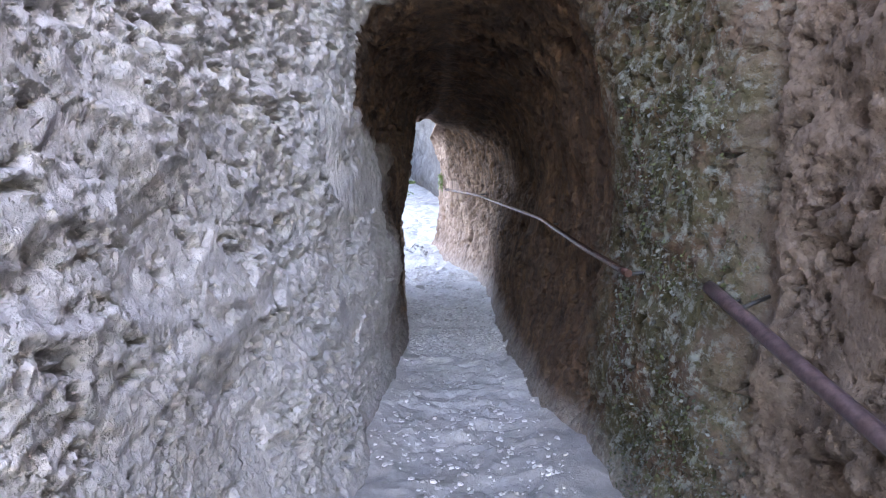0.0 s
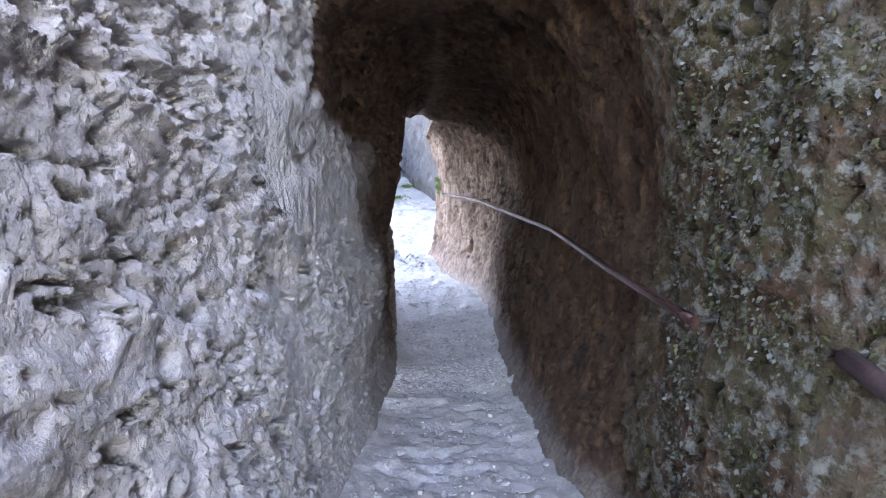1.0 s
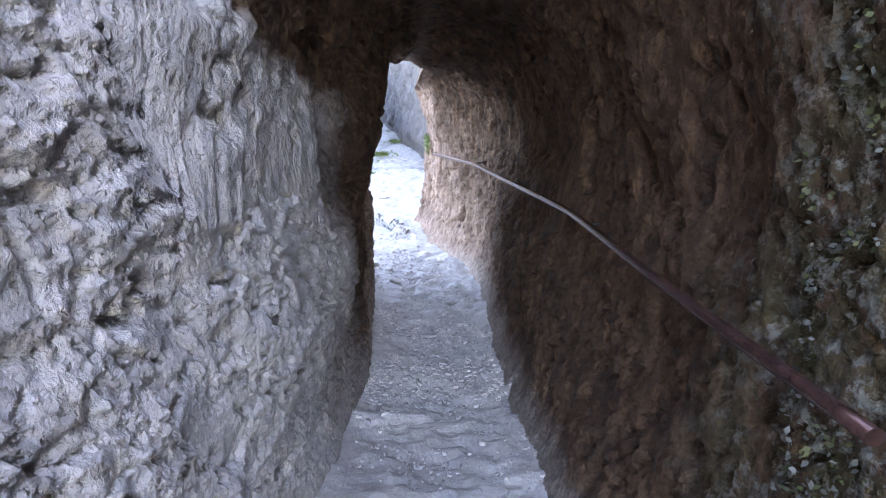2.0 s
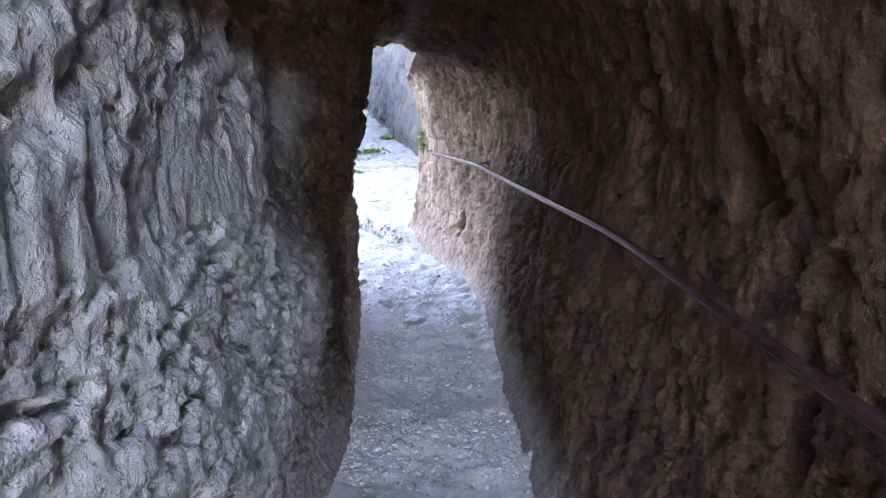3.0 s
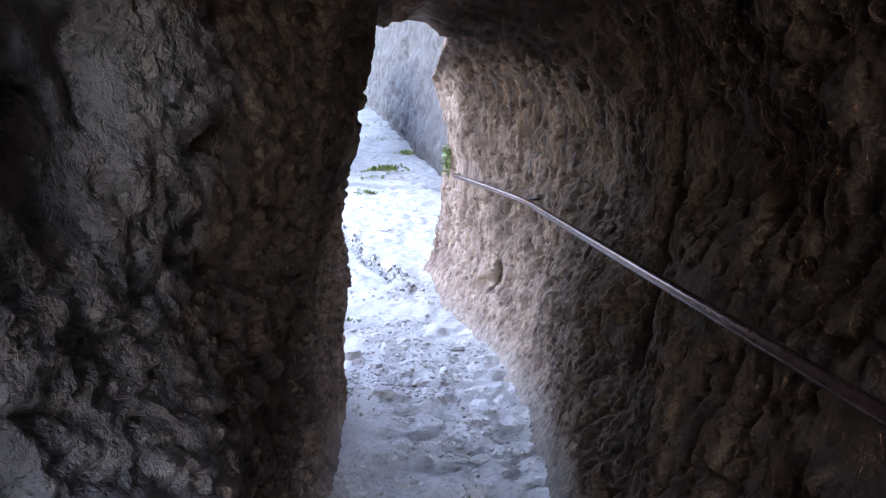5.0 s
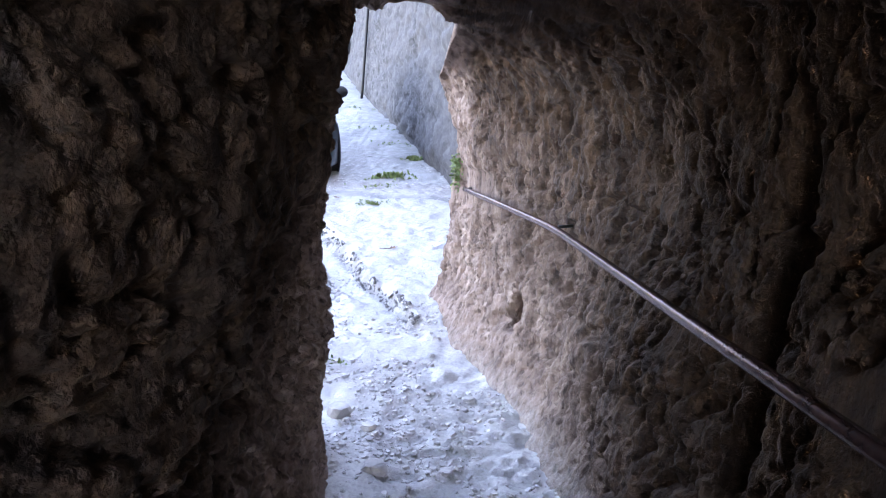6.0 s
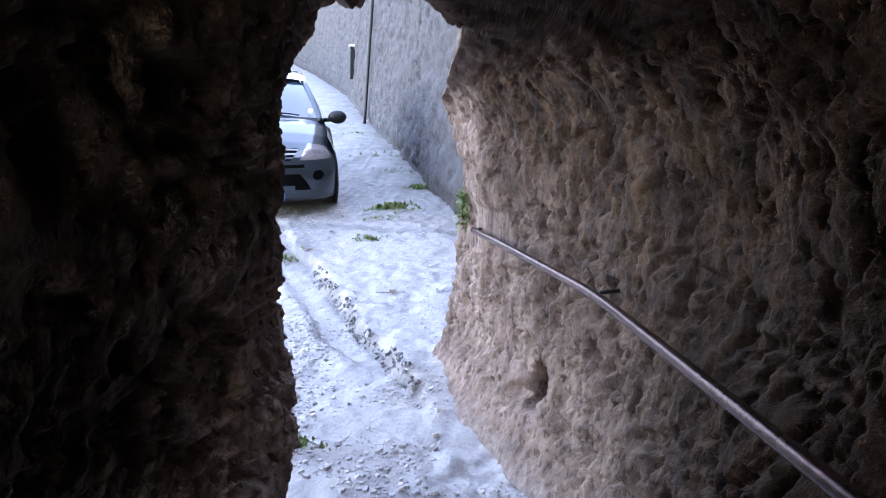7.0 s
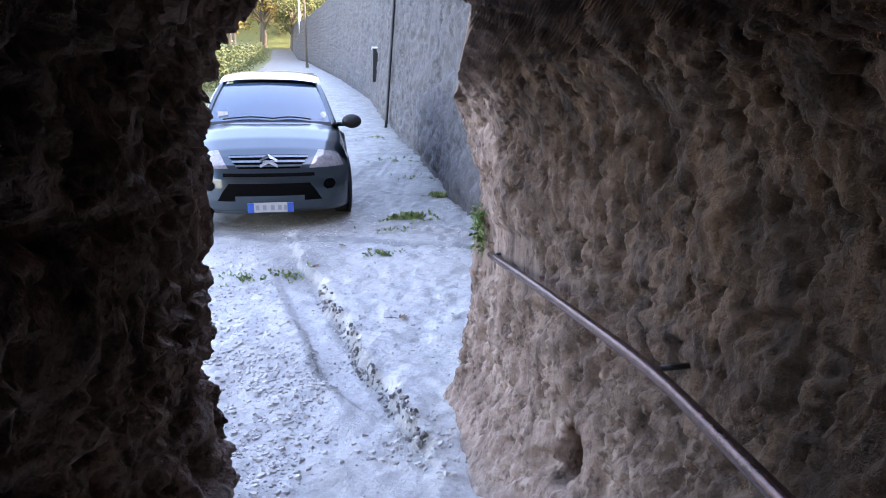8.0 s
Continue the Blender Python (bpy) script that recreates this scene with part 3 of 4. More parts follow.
def head_wall():
    """The rock above the entrance, closing the gap between the two sides."""
    x, z = np.meshgrid(np.linspace(-9, 9, 120), np.linspace(0, 1, 60), indexing="ij")
    low = 2.5 + 0.35 * np.abs(x)
    zz = low + z * (9.0 - low)
    y = 3.12 + 0.12 * (zz - 2.5) + 0.08 * fbm(x * 1.5, zz * 1.5, x * 0, 3, 0.5, 41)
    ob = new("wall_head", grid_mesh("wall_head", np.stack([x, y, zz], -1)))
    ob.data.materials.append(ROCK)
    tagged(ob, "rough rock face above the passage mouth", "rock wall", kind="structure")


head_wall()


# ---------------------------------------------------------------- helpers for things
def part(name, bm, material, parent=None, label=""):
    me = bpy.data.meshes.new(name)
    bm.normal_update()
    bm.to_mesh(me)
    bm.free()
    me.materials.append(material)
    ob = new(name, me)
    if parent is not None:
        ob.parent = parent
    if label:
        tagged(ob, label)
    return ob


def tube(points, radius, sides=12, squash=1.0, caps=True):
    """A bar of round section along points."""
    bm = bmesh.new()
    pts = [Vector(p) for p in points]
    rings = []
    for i, p in enumerate(pts):
        d = (pts[min(i + 1, len(pts) - 1)] - pts[max(i - 1, 0)]).normalized()
        u = d.cross(Vector((0, 0, 1)))
        u = u.normalized() if u.length > 1e-3 else Vector((1, 0, 0))
        w = u.cross(d).normalized()
        r = radius[i] if isinstance(radius, (list, tuple)) else radius
        rings.append([bm.verts.new(p + u * (r * math.cos(2 * math.pi * k / sides)) + w * (r * squash * math.sin(2 * math.pi * k / sides))) for k in range(sides)])
    for a, b in zip(rings, rings[1:]):
        for k in range(sides):
            f = bm.faces.new((a[k], a[(k + 1) % sides], b[(k + 1) % sides], b[k]))
            f.smooth = True
    if caps:
        bm.faces.new(rings[0][::-1])
        bm.faces.new(rings[-1])
    bmesh.ops.recalc_face_normals(bm, faces=bm.faces)
    return bm


def smooth_path(knots, n):
    k = np.array(knots, float)
    d = np.concatenate([[0], np.cumsum(np.linalg.norm(np.diff(k, axis=0), axis=1))])
    t = np.linspace(0, d[-1], n)
    out = np.stack([np.interp(t, d, k[:, i]) for i in range(3)], 1)
    for _ in range(4):
        out[1:-1] = 0.25 * out[:-2] + 0.5 * out[1:-1] + 0.25 * out[2:]
    return [tuple(p) for p in out]


# ---------------------------------------------------------------- handrails
def handrail(knots, n, radius, label, brackets, material):
    root = new("handrail")
    tagged(root, label, "handrail")
    part("rail", tube(smooth_path(knots, n), radius), material, root)
    for (a, b) in brackets:
        part("bracket", tube([a, b], 0.007, 8), BLACK, root, "short dark iron bracket")
    return root


handrail([(0.70, 2.43, 0.93), (0.69, 3.2, 0.915), (0.655, 4.4, 0.937), (0.59, 5.0, 0.932), (0.515, 5.7, 0.925), (0.435, 6.45, 0.92), (0.375, 6.98, 0.92), (0.2, 7.7, 0.915), (0.005, 8.42, 0.915)], 70, 0.0155,
         "long bent brown steel handrail fixed to the rock wall", [((0.70, 2.44, 0.925), (0.84, 2.45, 0.93)), ((0.385, 6.97, 0.93), (0.445, 6.975, 0.935)), ((0.66, 4.2, 0.91), (0.80, 4.2, 0.92)), ((0.03, 8.38, 0.925), (0.10, 8.40, 0.93))], RAIL)
handrail([(0.85, 2.03, 0.955), (0.84, 1.16, 0.835), (0.84, -0.6, 0.62)], 20, 0.023,
         "rusty steel handrail with a worn top on the rock", [((0.86, 1.84, 0.93), (0.96, 1.86, 0.96)), ((0.86, 0.2, 0.73), (1.1, 0.2, 0.75))], RUST)


# ---------------------------------------------------------------- retaining wall beside the lane
WALL_LINE = [(0.9, 8.4), (0.45, 9.9), (-0.63, 13.47), (-1.7, 17.43), (-2.56, 20.3), (-4.65, 28.0), (-8.96, 41.1), (-21.7, 77.0), (-34.0, 108.0)]
WALL_H, BATTER = 4.9, 0.09


def wall_point(y, up):
    """A point of the wall's face at y, that far above the ground."""
    k = np.array(WALL_LINE)
    x = np.interp(y, k[:, 1], k[:, 0])
    return x + BATTER * up, ground_height(x, y) + up


def retaining_wall():
    ys = np.concatenate([np.arange(8.4, 24, 0.05), np.arange(24, 45, 0.25), np.arange(45, 108, 1.5)])
    us = np.linspace(-0.3, WALL_H, 105)
    Yg, U = np.meshgrid(ys, us, indexing="ij")
    k = np.array(WALL_LINE)
    X0 = curve_through(k[:, ::-1], Yg)
    Z = ground_height(X0, Yg) + U
    X = X0 + BATTER * U
    wob = 0.12 * vnoise(Yg * 3, Z * 3, Yg * 0, 54)
    h1, e1 = facets((Yg + wob) * 4.2, (Z + wob) * 5.5, Yg * 0, 51, 0.5)
    rel = 0.034 * h1 - 0.030 * smooth(0.14, 0.0, e1) + 0.03 * fbm(Yg * 1.3, Z * 1.3, Yg * 0, 3, 0.5, 52) + 0.015 * fbm(Yg * 12, Z * 12, Yg * 0, 2, 0.6, 53)
    rel = rel - 0.06 * np.exp(-((U - 0.05) / 0.12) ** 2)
    P = np.stack([X - rel, Yg, Z], -1)
    cap = P[:, -1:, :].copy()
    c1, c2 = cap + np.array([0.55, 0, 0.03]), cap + np.array([0.6, 0, -5.5])
    P = np.concatenate([P, c1, c2], 1)
    ob = new("retaining_wall", grid_mesh("retaining_wall", P))
    ob.data.materials.append(MASONRY)
    return tagged(ob, "tall rough grey stone retaining wall along the lane", "retaining wall", kind="structure")


retaining_wall()


def drain_pipe():
    y = 20.2
    pts = []
    for i in range(16):
        x, z = wall_point(y, 5.0 * i / 15)
        pts.append((x - 0.06, y - 0.02, z))
    ob = part("drain_pipe", tube(pts, 0.035, 10), BLACK)
    tagged(ob, "thin black drain pipe running up the stone wall", "pipe")


drain_pipe()


def box_mesh(sx, sy, sz, centre=(0, 0, 0), bevel=0.0, taper=1.0):
    bm = bmesh.new()
    bmesh.ops.create_cube(bm, size=1.0)
    for v in bm.verts:
        f = taper if v.co.z < 0 else 1.0
        v.co = Vector((v.co.x * sx * f + centre[0], v.co.y * sy * f + centre[1], v.co.z * sz + centre[2]))
    if bevel:
        bmesh.ops.bevel(bm, geom=bm.edges[:], offset=bevel, segments=2, affect='EDGES')
    return bm


def wall_box():
    x, z = wall_point(24.8, 1.22)
    root = new("meter_box")
    root.matrix_world = pose(x - 0.05, 24.8, z, 0, 4, 17)
    tagged(root, "narrow black metal box with a white cap on the wall", "wall box")
    part("body", box_mesh(0.16, 0.2, 0.95, (0, 0, 0), 0.012, 0.55), BLACK, root)
    part("cap", box_mesh(0.24, 0.3, 0.05, (0, 0, 0.50), 0.01), WHITE, root, "white weathered cap")


wall_box()


# ---------------------------------------------------------------- the parked car
PAINT = plain("grey_blue_car_paint", (0.040, 0.062, 0.076), 0.28, 0.75, 0.08, 3, 0, 1.0)
GLASS_DARK, _nt, _b = base_material("sky_blue_glass")
# blue base colour paints in reflected sky, besides what the coat mirrors
_b.inputs["Base Color"].default_value = (0.02, 0.06, 0.11, 1)
_b.inputs["Roughness"].default_value = 0.04
_b.inputs["IOR"].default_value = 1.8
_b.inputs["Coat Weight"].default_value = 1.0
_b.inputs["Coat Roughness"].default_value = 0.02
LAMP_GLASS = plain("lamp_glass", (0.33, 0.30, 0.30), 0.12, 0.3, 0.3, 25, 0, 1.0)
CHROME = plain("chrome", (0.62, 0.63, 0.65), 0.18, 1.0, 0.08, 20)
RUBBER = plain("tyre_rubber", (0.02, 0.02, 0.021), 0.8, 0, 0.3, 60)
RIM = plain("rim_paint", (0.30, 0.30, 0.31), 0.35, 0.7, 0.1, 20)
PLATE = plain("plate_white", (0.50, 0.50, 0.49), 0.4, 0, 0.05, 20)
PLATE_BLUE = plain("plate_blue", (0.03, 0.12, 0.50), 0.4, 0, 0.05, 20)
INK = plain("plate_bar_grey", (0.30, 0.30, 0.32), 0.5, 0, 0.05, 20)
VOID = plain("black_recess", (0.002, 0.002, 0.0022), 0.95)
VOID.node_tree.nodes["Principled BSDF"].inputs["Specular IOR Level"].default_value = 0.1
BAR = plain("grille_bar_metal", (0.16, 0.18, 0.20), 0.3, 0.7, 0.1, 20)
LINING = plain("dark_lining", (0.015, 0.015, 0.016), 0.9)
HALF_W = 0.83
FRONT = [(0.10, 0.17), (0.03, 0.22), (0.0, 0.32), (0.0, 0.44), (0.02, 0.54), (0.05, 0.60), (0.09, 0.68), (0.15, 0.755), (0.26, 0.82), (0.48, 0.90), (0.75, 0.965), (1.02, 1.01)]


def front_at(u, x):
    """A point of the car's nose: u from the bumper's foot (0) over the bonnet to the windscreen (1), x across."""
    n = len(FRONT) - 1
    f = u * n
    i = min(int(f), n - 1)
    w = f - i
    w = w * w * (3 - 2 * w) * 0.4 + w * 0.6
    y = FRONT[i][0] * (1 - w) + FRONT[i + 1][0] * w
    z = FRONT[i][1] * (1 - w) + FRONT[i + 1][1] * w
    r = abs(x) / HALF_W
    fade = max(0.0, 1 - y / 1.0)
    y += fade * (0.10 * r ** 2 + 0.34 * r ** 6)
    if z > 0.62:
        z -= (0.05 * r ** 2 + 0.09 * r ** 6) * min(1, (z - 0.62) / 0.2)
    return Vector((x, y, z))


def patch(u0, u1, x_of, n_u=6, n_x=10, lift=0.006, thick=0.0):
    """A piece lying on the nose between two heights; x_of(u) gives its ends."""
    bm = bmesh.new()
    grid = []
    for i in range(n_u + 1):
        t = i / n_u
        u = u0 + (u1 - u0) * t
        a, b = x_of(t)
        row = []
        for j in range(n_x + 1):
            x = a + (b - a) * j / n_x
            p = front_at(u, x)
            q = front_at(min(1, u + 0.01), x) - front_at(max(0, u - 0.01), x)
            r = front_at(u, x + 0.01) - front_at(u, x - 0.01)
            nrm = r.cross(q).normalized()
            row.append(bm.verts.new(p + nrm * lift))
        grid.append(row)
    for a, b in zip(grid, grid[1:]):
        for j in range(n_x):
            bm.faces.new((a[j], a[j + 1], b[j + 1], b[j])).smooth = True
    if thick:
        r = bmesh.ops.extrude_face_region(bm, geom=bm.faces[:])
        for v in r["geom"]:
            if isinstance(v, bmesh.types.BMVert):
                v.co.y += thick
    bmesh.ops.recalc_face_normals(bm, faces=bm.faces)
    return bm


def quad_sheet(rows):
    bm = bmesh.new()
    vs = [[bm.verts.new(p) for p in row] for row in rows]
    for a, b in zip(vs, vs[1:]):
        for j in range(len(a) - 1):
            bm.faces.new((a[j], a[j + 1], b[j + 1], b[j])).smooth = True
    return bm


def wheel(x, y, parent):
    out = 1 if x > 0 else -1
    w = new("wheel")
    w.parent = parent
    w.location = (x, y, 0.30)
    bm = bmesh.new()
    prof = [(0.19, -0.085), (0.27, -0.095), (0.295, -0.075), (0.30, 0), (0.295, 0.075), (0.27, 0.095), (0.19, 0.085)]
    rings = [[bm.verts.new((d, r * math.cos(a), r * math.sin(a))) for r, d in prof] for a in np.linspace(0, 2 * math.pi, 28, endpoint=False)]
    for a, b in zip(rings, rings[1:] + rings[:1]):
        for j in range(len(prof) - 1):
            bm.faces.new((a[j], a[j + 1], b[j + 1], b[j])).smooth = True
    part("tyre", bm, RUBBER, w, "black rubber tyre")
    bm = bmesh.new()
    bmesh.ops.create_cone(bm, cap_ends=True, segments=24, radius1=0.195, radius2=0.17, depth=0.03, matrix=Matrix.Translation((out * 0.07, 0, 0)) @ Matrix.Rotation(radians(90) * out, 4, 'Y'))
    for i in range(5):
        a = 2 * math.pi * i / 5
        bmesh.ops.create_cube(bm, size=1, matrix=Matrix.Rotation(a, 4, 'X') @ Matrix.Translation((out * 0.09, 0, 0.09)) @ Matrix.Diagonal((0.015, 0.05, 0.15, 1)))
    part("rim", bm, RIM, w, "grey metal rim")


def build_car():
    car = new("car")
    car.matrix_world = pose(-2.31, 11.97, float(ground_height(0, 12.75)) - 0.155 * 0.78 + 0.012, 8.6, 0, 18.0)
    tagged(car, "grey-blue hatchback car parked facing the passage", "car")
    # nose and bonnet
    cols = np.linspace(-HALF_W, HALF_W, 41)
    part("bonnet_and_bumper", quad_sheet([[front_at(u, x) for x in cols] for u in np.linspace(0, 1, 56)]), PAINT, car)
    # flanks
    for s in (-1, 1):
        ys = np.linspace(0.44, 3.80, 30)
        rows = []
        for f in np.linspace(0, 1, 9):
            row = []
            for y in ys:
                top = 0.86 + 0.10 * min(1, (y - 0.44) / 0.8) + 0.02 * (y - 1.2) / 2.6
                z = 0.20 + (top - 0.20) * f
                bow = 0.035 * math.sin(math.pi * f) + (-0.05 * max(0, f - 0.8) / 0.2)
                taper = -0.10 * max(0, (y - 3.2) / 0.6) ** 2 - 0.03 * max(0, (0.8 - y) / 0.4)
                x = s * (HALF_W - 0.015 + bow + taper)
                for wy in (0.78, 3.22):
                    r = math.hypot(y - wy, z - 0.30)
                    if r < 0.36:
                        x = s * (abs(x) + 0.015)
                row.append((x, y, z))
            rows.append(row)
        part("side_panel", quad_sheet(rows), PAINT, car)
        for wy in (0.78, 3.22):
            bm = bmesh.new()
            bmesh.ops.create_cone(bm, cap_ends=True, segments=28, radius1=0.345, radius2=0.345, depth=0.02, matrix=Matrix.Translation((s * 0.845, wy, 0.31)) @ Matrix.Rotation(radians(90), 4, 'Y'))
            part("wheel_arch", bm, LINING, car, "dark wheel arch")
            wheel(s * 0.775, wy, car)
    # cabin
    def cab(t, v):
        """t along: windscreen foot 0, its top 1; v across -1..1."""
        y = 0.98 + 0.80 * t + 0.10 * v * v * (1 - t) + 0.06 * v * v * t
        z = 1.005 + 0.395 * t - 0.03 * v * v + 0.03 * math.sin(math.pi * t)
        half = 0.735 - 0.155 * t
        return (v * half, y, z)
    part("windscreen", quad_sheet([[cab(t, v) for v in np.linspace(-0.94, 0.94, 21)] for t in np.linspace(0.03, 0.97, 10)]), GLASS_DARK, car, "windscreen reflecting the sky, with sky blue in its glass colour")
    part("scuttle", quad_sheet([[cab(t, v) for v in np.linspace(-1, 1, 15)] for t in (-0.06, 0.0, 0.03)]), BLACK, car, "black strip below the windscreen")
    for s in (-1, 1):
        part("windscreen_pillar", tube([cab(t, s * 0.97) for t in np.linspace(-0.05, 1.02, 9)], 0.035, 8), PAINT, car)
        rows = []
        for f in np.linspace(0, 1, 5):
            rows.append([(s * (0.79 - 0.19 * f), 1.05 + (0.72 * f) + (2.42 - 0.72 * f - 0.15 * f) * g, 0.955 + 0.02 * g + (0.43 - 0.04 * g * g) * f) for g in np.linspace(0, 1, 12)])
        part("side_window", quad_sheet(rows), GLASS_DARK, car, "dark side window")
    def roof(g, v):
        y = 1.75 + 1.85 * g
        z = 1.385 + 0.125 * math.sin(math.pi * min(1, g * 0.85 + 0.12)) - 0.03 * g - 0.05 * abs(v) ** 3
        return (v * (0.60 - 0.03 * g), y + 0.05 * v * v * (1 - g), z)
    part("roof", quad_sheet([[roof(g, v) for v in np.linspace(-1, 1, 17)] for g in np.linspace(0, 1, 14)]), PAINT, car)
    part("tailgate", quad_sheet([[(v * (0.57 + 0.22 * f), 3.60 + 0.28 * f, 1.43 - 1.1 * f) for v in np.linspace(-1, 1, 7)] for f in np.linspace(0, 1, 6)]), PAINT, car)
    part("underside", box_mesh(1.5, 3.3, 0.06, (0, 2.05, 0.24), 0.01), LINING, car, "dark underside")
    # lamps
    for s in (-1, 1):
        part("headlight", patch(0.50, 0.72, lambda t, s=s: (s * (0.40 + 0.10 * t), s * (0.76 - 0.05 * t)) if s > 0 else (s * (0.76 - 0.05 * t), s * (0.40 + 0.10 * t)), 8, 10, 0.008), LAMP_GLASS, car, "clear headlight glass")
        part("fog_lamp", patch(0.255, 0.345, lambda t, s=s: (s * 0.60 - 0.065 * math.sin(math.pi * (0.15 + 0.7 * t)), s * 0.60 + 0.065 * math.sin(math.pi * (0.15 + 0.7 * t))), 6, 6, 0.006), VOID, car, "round black fog lamp")
    # grille
    grille = part("grille", patch(0.50, 0.655, lambda t: (-0.30 - 0.10 * t, 0.30 + 0.10 * t), 6, 16, 0.004), VOID, car, "dark radiator grille")
    for u in (0.525, 0.575, 0.625):
        w = 0.31 + 0.10 * (u - 0.50) / 0.155
        part("grille_bar", patch(u - 0.010, u + 0.012, lambda t, w=w: (-w, w), 2, 16, 0.016), BAR, grille, "silvery grille bar")
    for dz in (0.0, 0.06):
        bm = bmesh.new()
        for s in (-1, 1):
            a0, a1 = front_at(0.515 + dz, s * 0.085), front_at(0.565 + dz, 0.0)
            pts = [a0, a1, a1 + Vector((0, 0, 0.035)), a0 + Vector((0, 0, 0.032))]
            f = bm.faces.new([bm.verts.new(p + Vector((0, -0.028, 0))) for p in (pts if s < 0 else pts[::-1])])
        r = bmesh.ops.extrude_face_region(bm, geom=bm.faces[:])
        for v in r["geom"]:
            if isinstance(v, bmesh.types.BMVert):
                v.co.y += 0.02
        part("emblem", bm, CHROME, grille, "plain silver emblem bars")
    part("upper_slot", patch(0.40, 0.447, lambda t: (-0.45, 0.45), 2, 16, 0.006), VOID, car, "black bumper slot")
    part("air_intake", patch(0.185, 0.325, lambda t: (-0.52 + 0.12 * t, 0.52 - 0.12 * t), 5, 16, 0.006), VOID, car, "black lower air intake")
    part("plate_panel", patch(0.165, 0.225, lambda t: (-0.34, 0.34), 3, 10, 0.012), PAINT, car)
    plate = part("number_plate", box_mesh(0.45, 0.012, 0.10, (0, -0.026, 0.262), 0.002), PLATE, car, "white number plate with blue ends")
    for s in (-1, 1):
        part("plate_end", box_mesh(0.06, 0.012, 0.098, (s * 0.194, -0.029, 0.262)), PLATE_BLUE, plate, "blue plate end")
    for x in (-0.13, -0.06, 0.02, 0.09, 0.15):
        part("plate_bar", box_mesh(0.036, 0.006, 0.05, (x, -0.034, 0.262)), INK, plate, "grey bar")
    # mirrors
    for s in (-1, 1):
        m = new("wing_mirror")
        m.parent = car
        bm = bmesh.new()
        bmesh.ops.create_uvsphere(bm, u_segments=18, v_segments=12, radius=1, matrix=Matrix.Translation((s * 0.93, 1.12, 1.0)) @ Matrix.Diagonal((0.115, 0.07, 0.082, 1)))
        for f in bm.faces:
            f.smooth = True
        part("mirror_shell", bm, BLACK, m, "black mirror shell")
        part("mirror_arm", tube([(s * 0.76, 1.16, 0.96), (s * 0.87, 1.13, 0.965)], 0.025, 8), BLACK, m)
    # wipers
    for x0, x1 in ((-0.52, 0.05), (0.02, 0.46)):
        pts = [Vector(cab(0.05 + 0.035 * math.sin(math.pi * g), (x0 + (x1 - x0) * g) / 0.735)) + Vector((0, -0.02, 0.012)) for g in np.linspace(0, 1, 9)]
        part("wiper", tube(pts, 0.009, 6), BLACK, car)
    # papers behind the glass
    bm = bmesh.new()
    bmesh.ops.create_cone(bm, cap_ends=True, segments=16, radius1=0.035, radius2=0.035, depth=0.004, matrix=Matrix.Translation((0.60, 1.125, 1.075)) @ Matrix.Rotation(radians(62), 4, 'X'))
    part("round_sticker", bm, WHITE, car, "small round white sticker on the windscreen")
    part("parking_disc", box_mesh(0.11, 0.006, 0.06, (-0.52, 1.145, 1.075)), WHITE, car, "small white paper in the windscreen")
    return car


build_car()


# ---------------------------------------------------------------- plants
def leaf_material(name, dark, light):
    m, nt, b = base_material(name)
    g = nt.nodes.new("ShaderNodeNewGeometry")
    nt.links.new(ramp(nt, g.outputs["Random Per Island"], [(0.0, dark), (1.0, light)]), b.inputs["Base Color"])
    b.inputs["Roughness"].default_value = 0.6
    return m


GREEN = leaf_material("green_leaves", (0.07, 0.12, 0.03), (0.24, 0.30, 0.10))
FERN = leaf_material("fern_leaves", (0.07, 0.13, 0.03), (0.20, 0.29, 0.09))
DRY = plain("dry_leaf", (0.16, 0.09, 0.05), 0.8, 0, 0.3, 40)
AUTUMN = leaf_material("autumn_leaves", (0.12, 0.09, 0.02), (0.32, 0.21, 0.04))
OLIVE = leaf_material("olive_leaves", (0.035, 0.055, 0.014), (0.13, 0.14, 0.04))
BARK = plain("bark", (0.10, 0.08, 0.06), 0.9, 0, 0.4, 12, 0.02)


def leaf_cloud(centres, count, spread, size, rng, up=0.0):
    """Many small leaves, two triangles each, round the centres."""
    verts, faces = [], []
    for c in centres:
        for _ in range(count):
            p = Vector(c) + Vector((rng.gauss(0, 1) * spread[0], rng.gauss(0, 1) * spread[1], rng.gauss(0, 1) * spread[2]))
            d = Vector((rng.uniform(-1, 1), rng.uniform(-1, 1), rng.uniform(-0.6, 1) + up)).normalized()
            w = d.cross(Vector((rng.uniform(-1, 1), rng.uniform(-1, 1), rng.uniform(-1, 1)))).normalized()
            n = d.cross(w)
            s = size * rng.uniform(0.6, 1.4)
            i = len(verts)
            verts += [p, p + d * s * 0.5 + w * s * 0.28 + n * s * 0.08, p + d * s, p + d * s * 0.5 - w * s * 0.28 + n * s * 0.08]
            faces.append((i, i + 1, i + 2, i + 3))
    return verts, faces


def leaf_mesh(name, verts, faces, mat):
    me = bpy.data.meshes.new(name)
    me.from_pydata([tuple(v) for v in verts], [], faces)
    me.materials.append(mat)
    return me


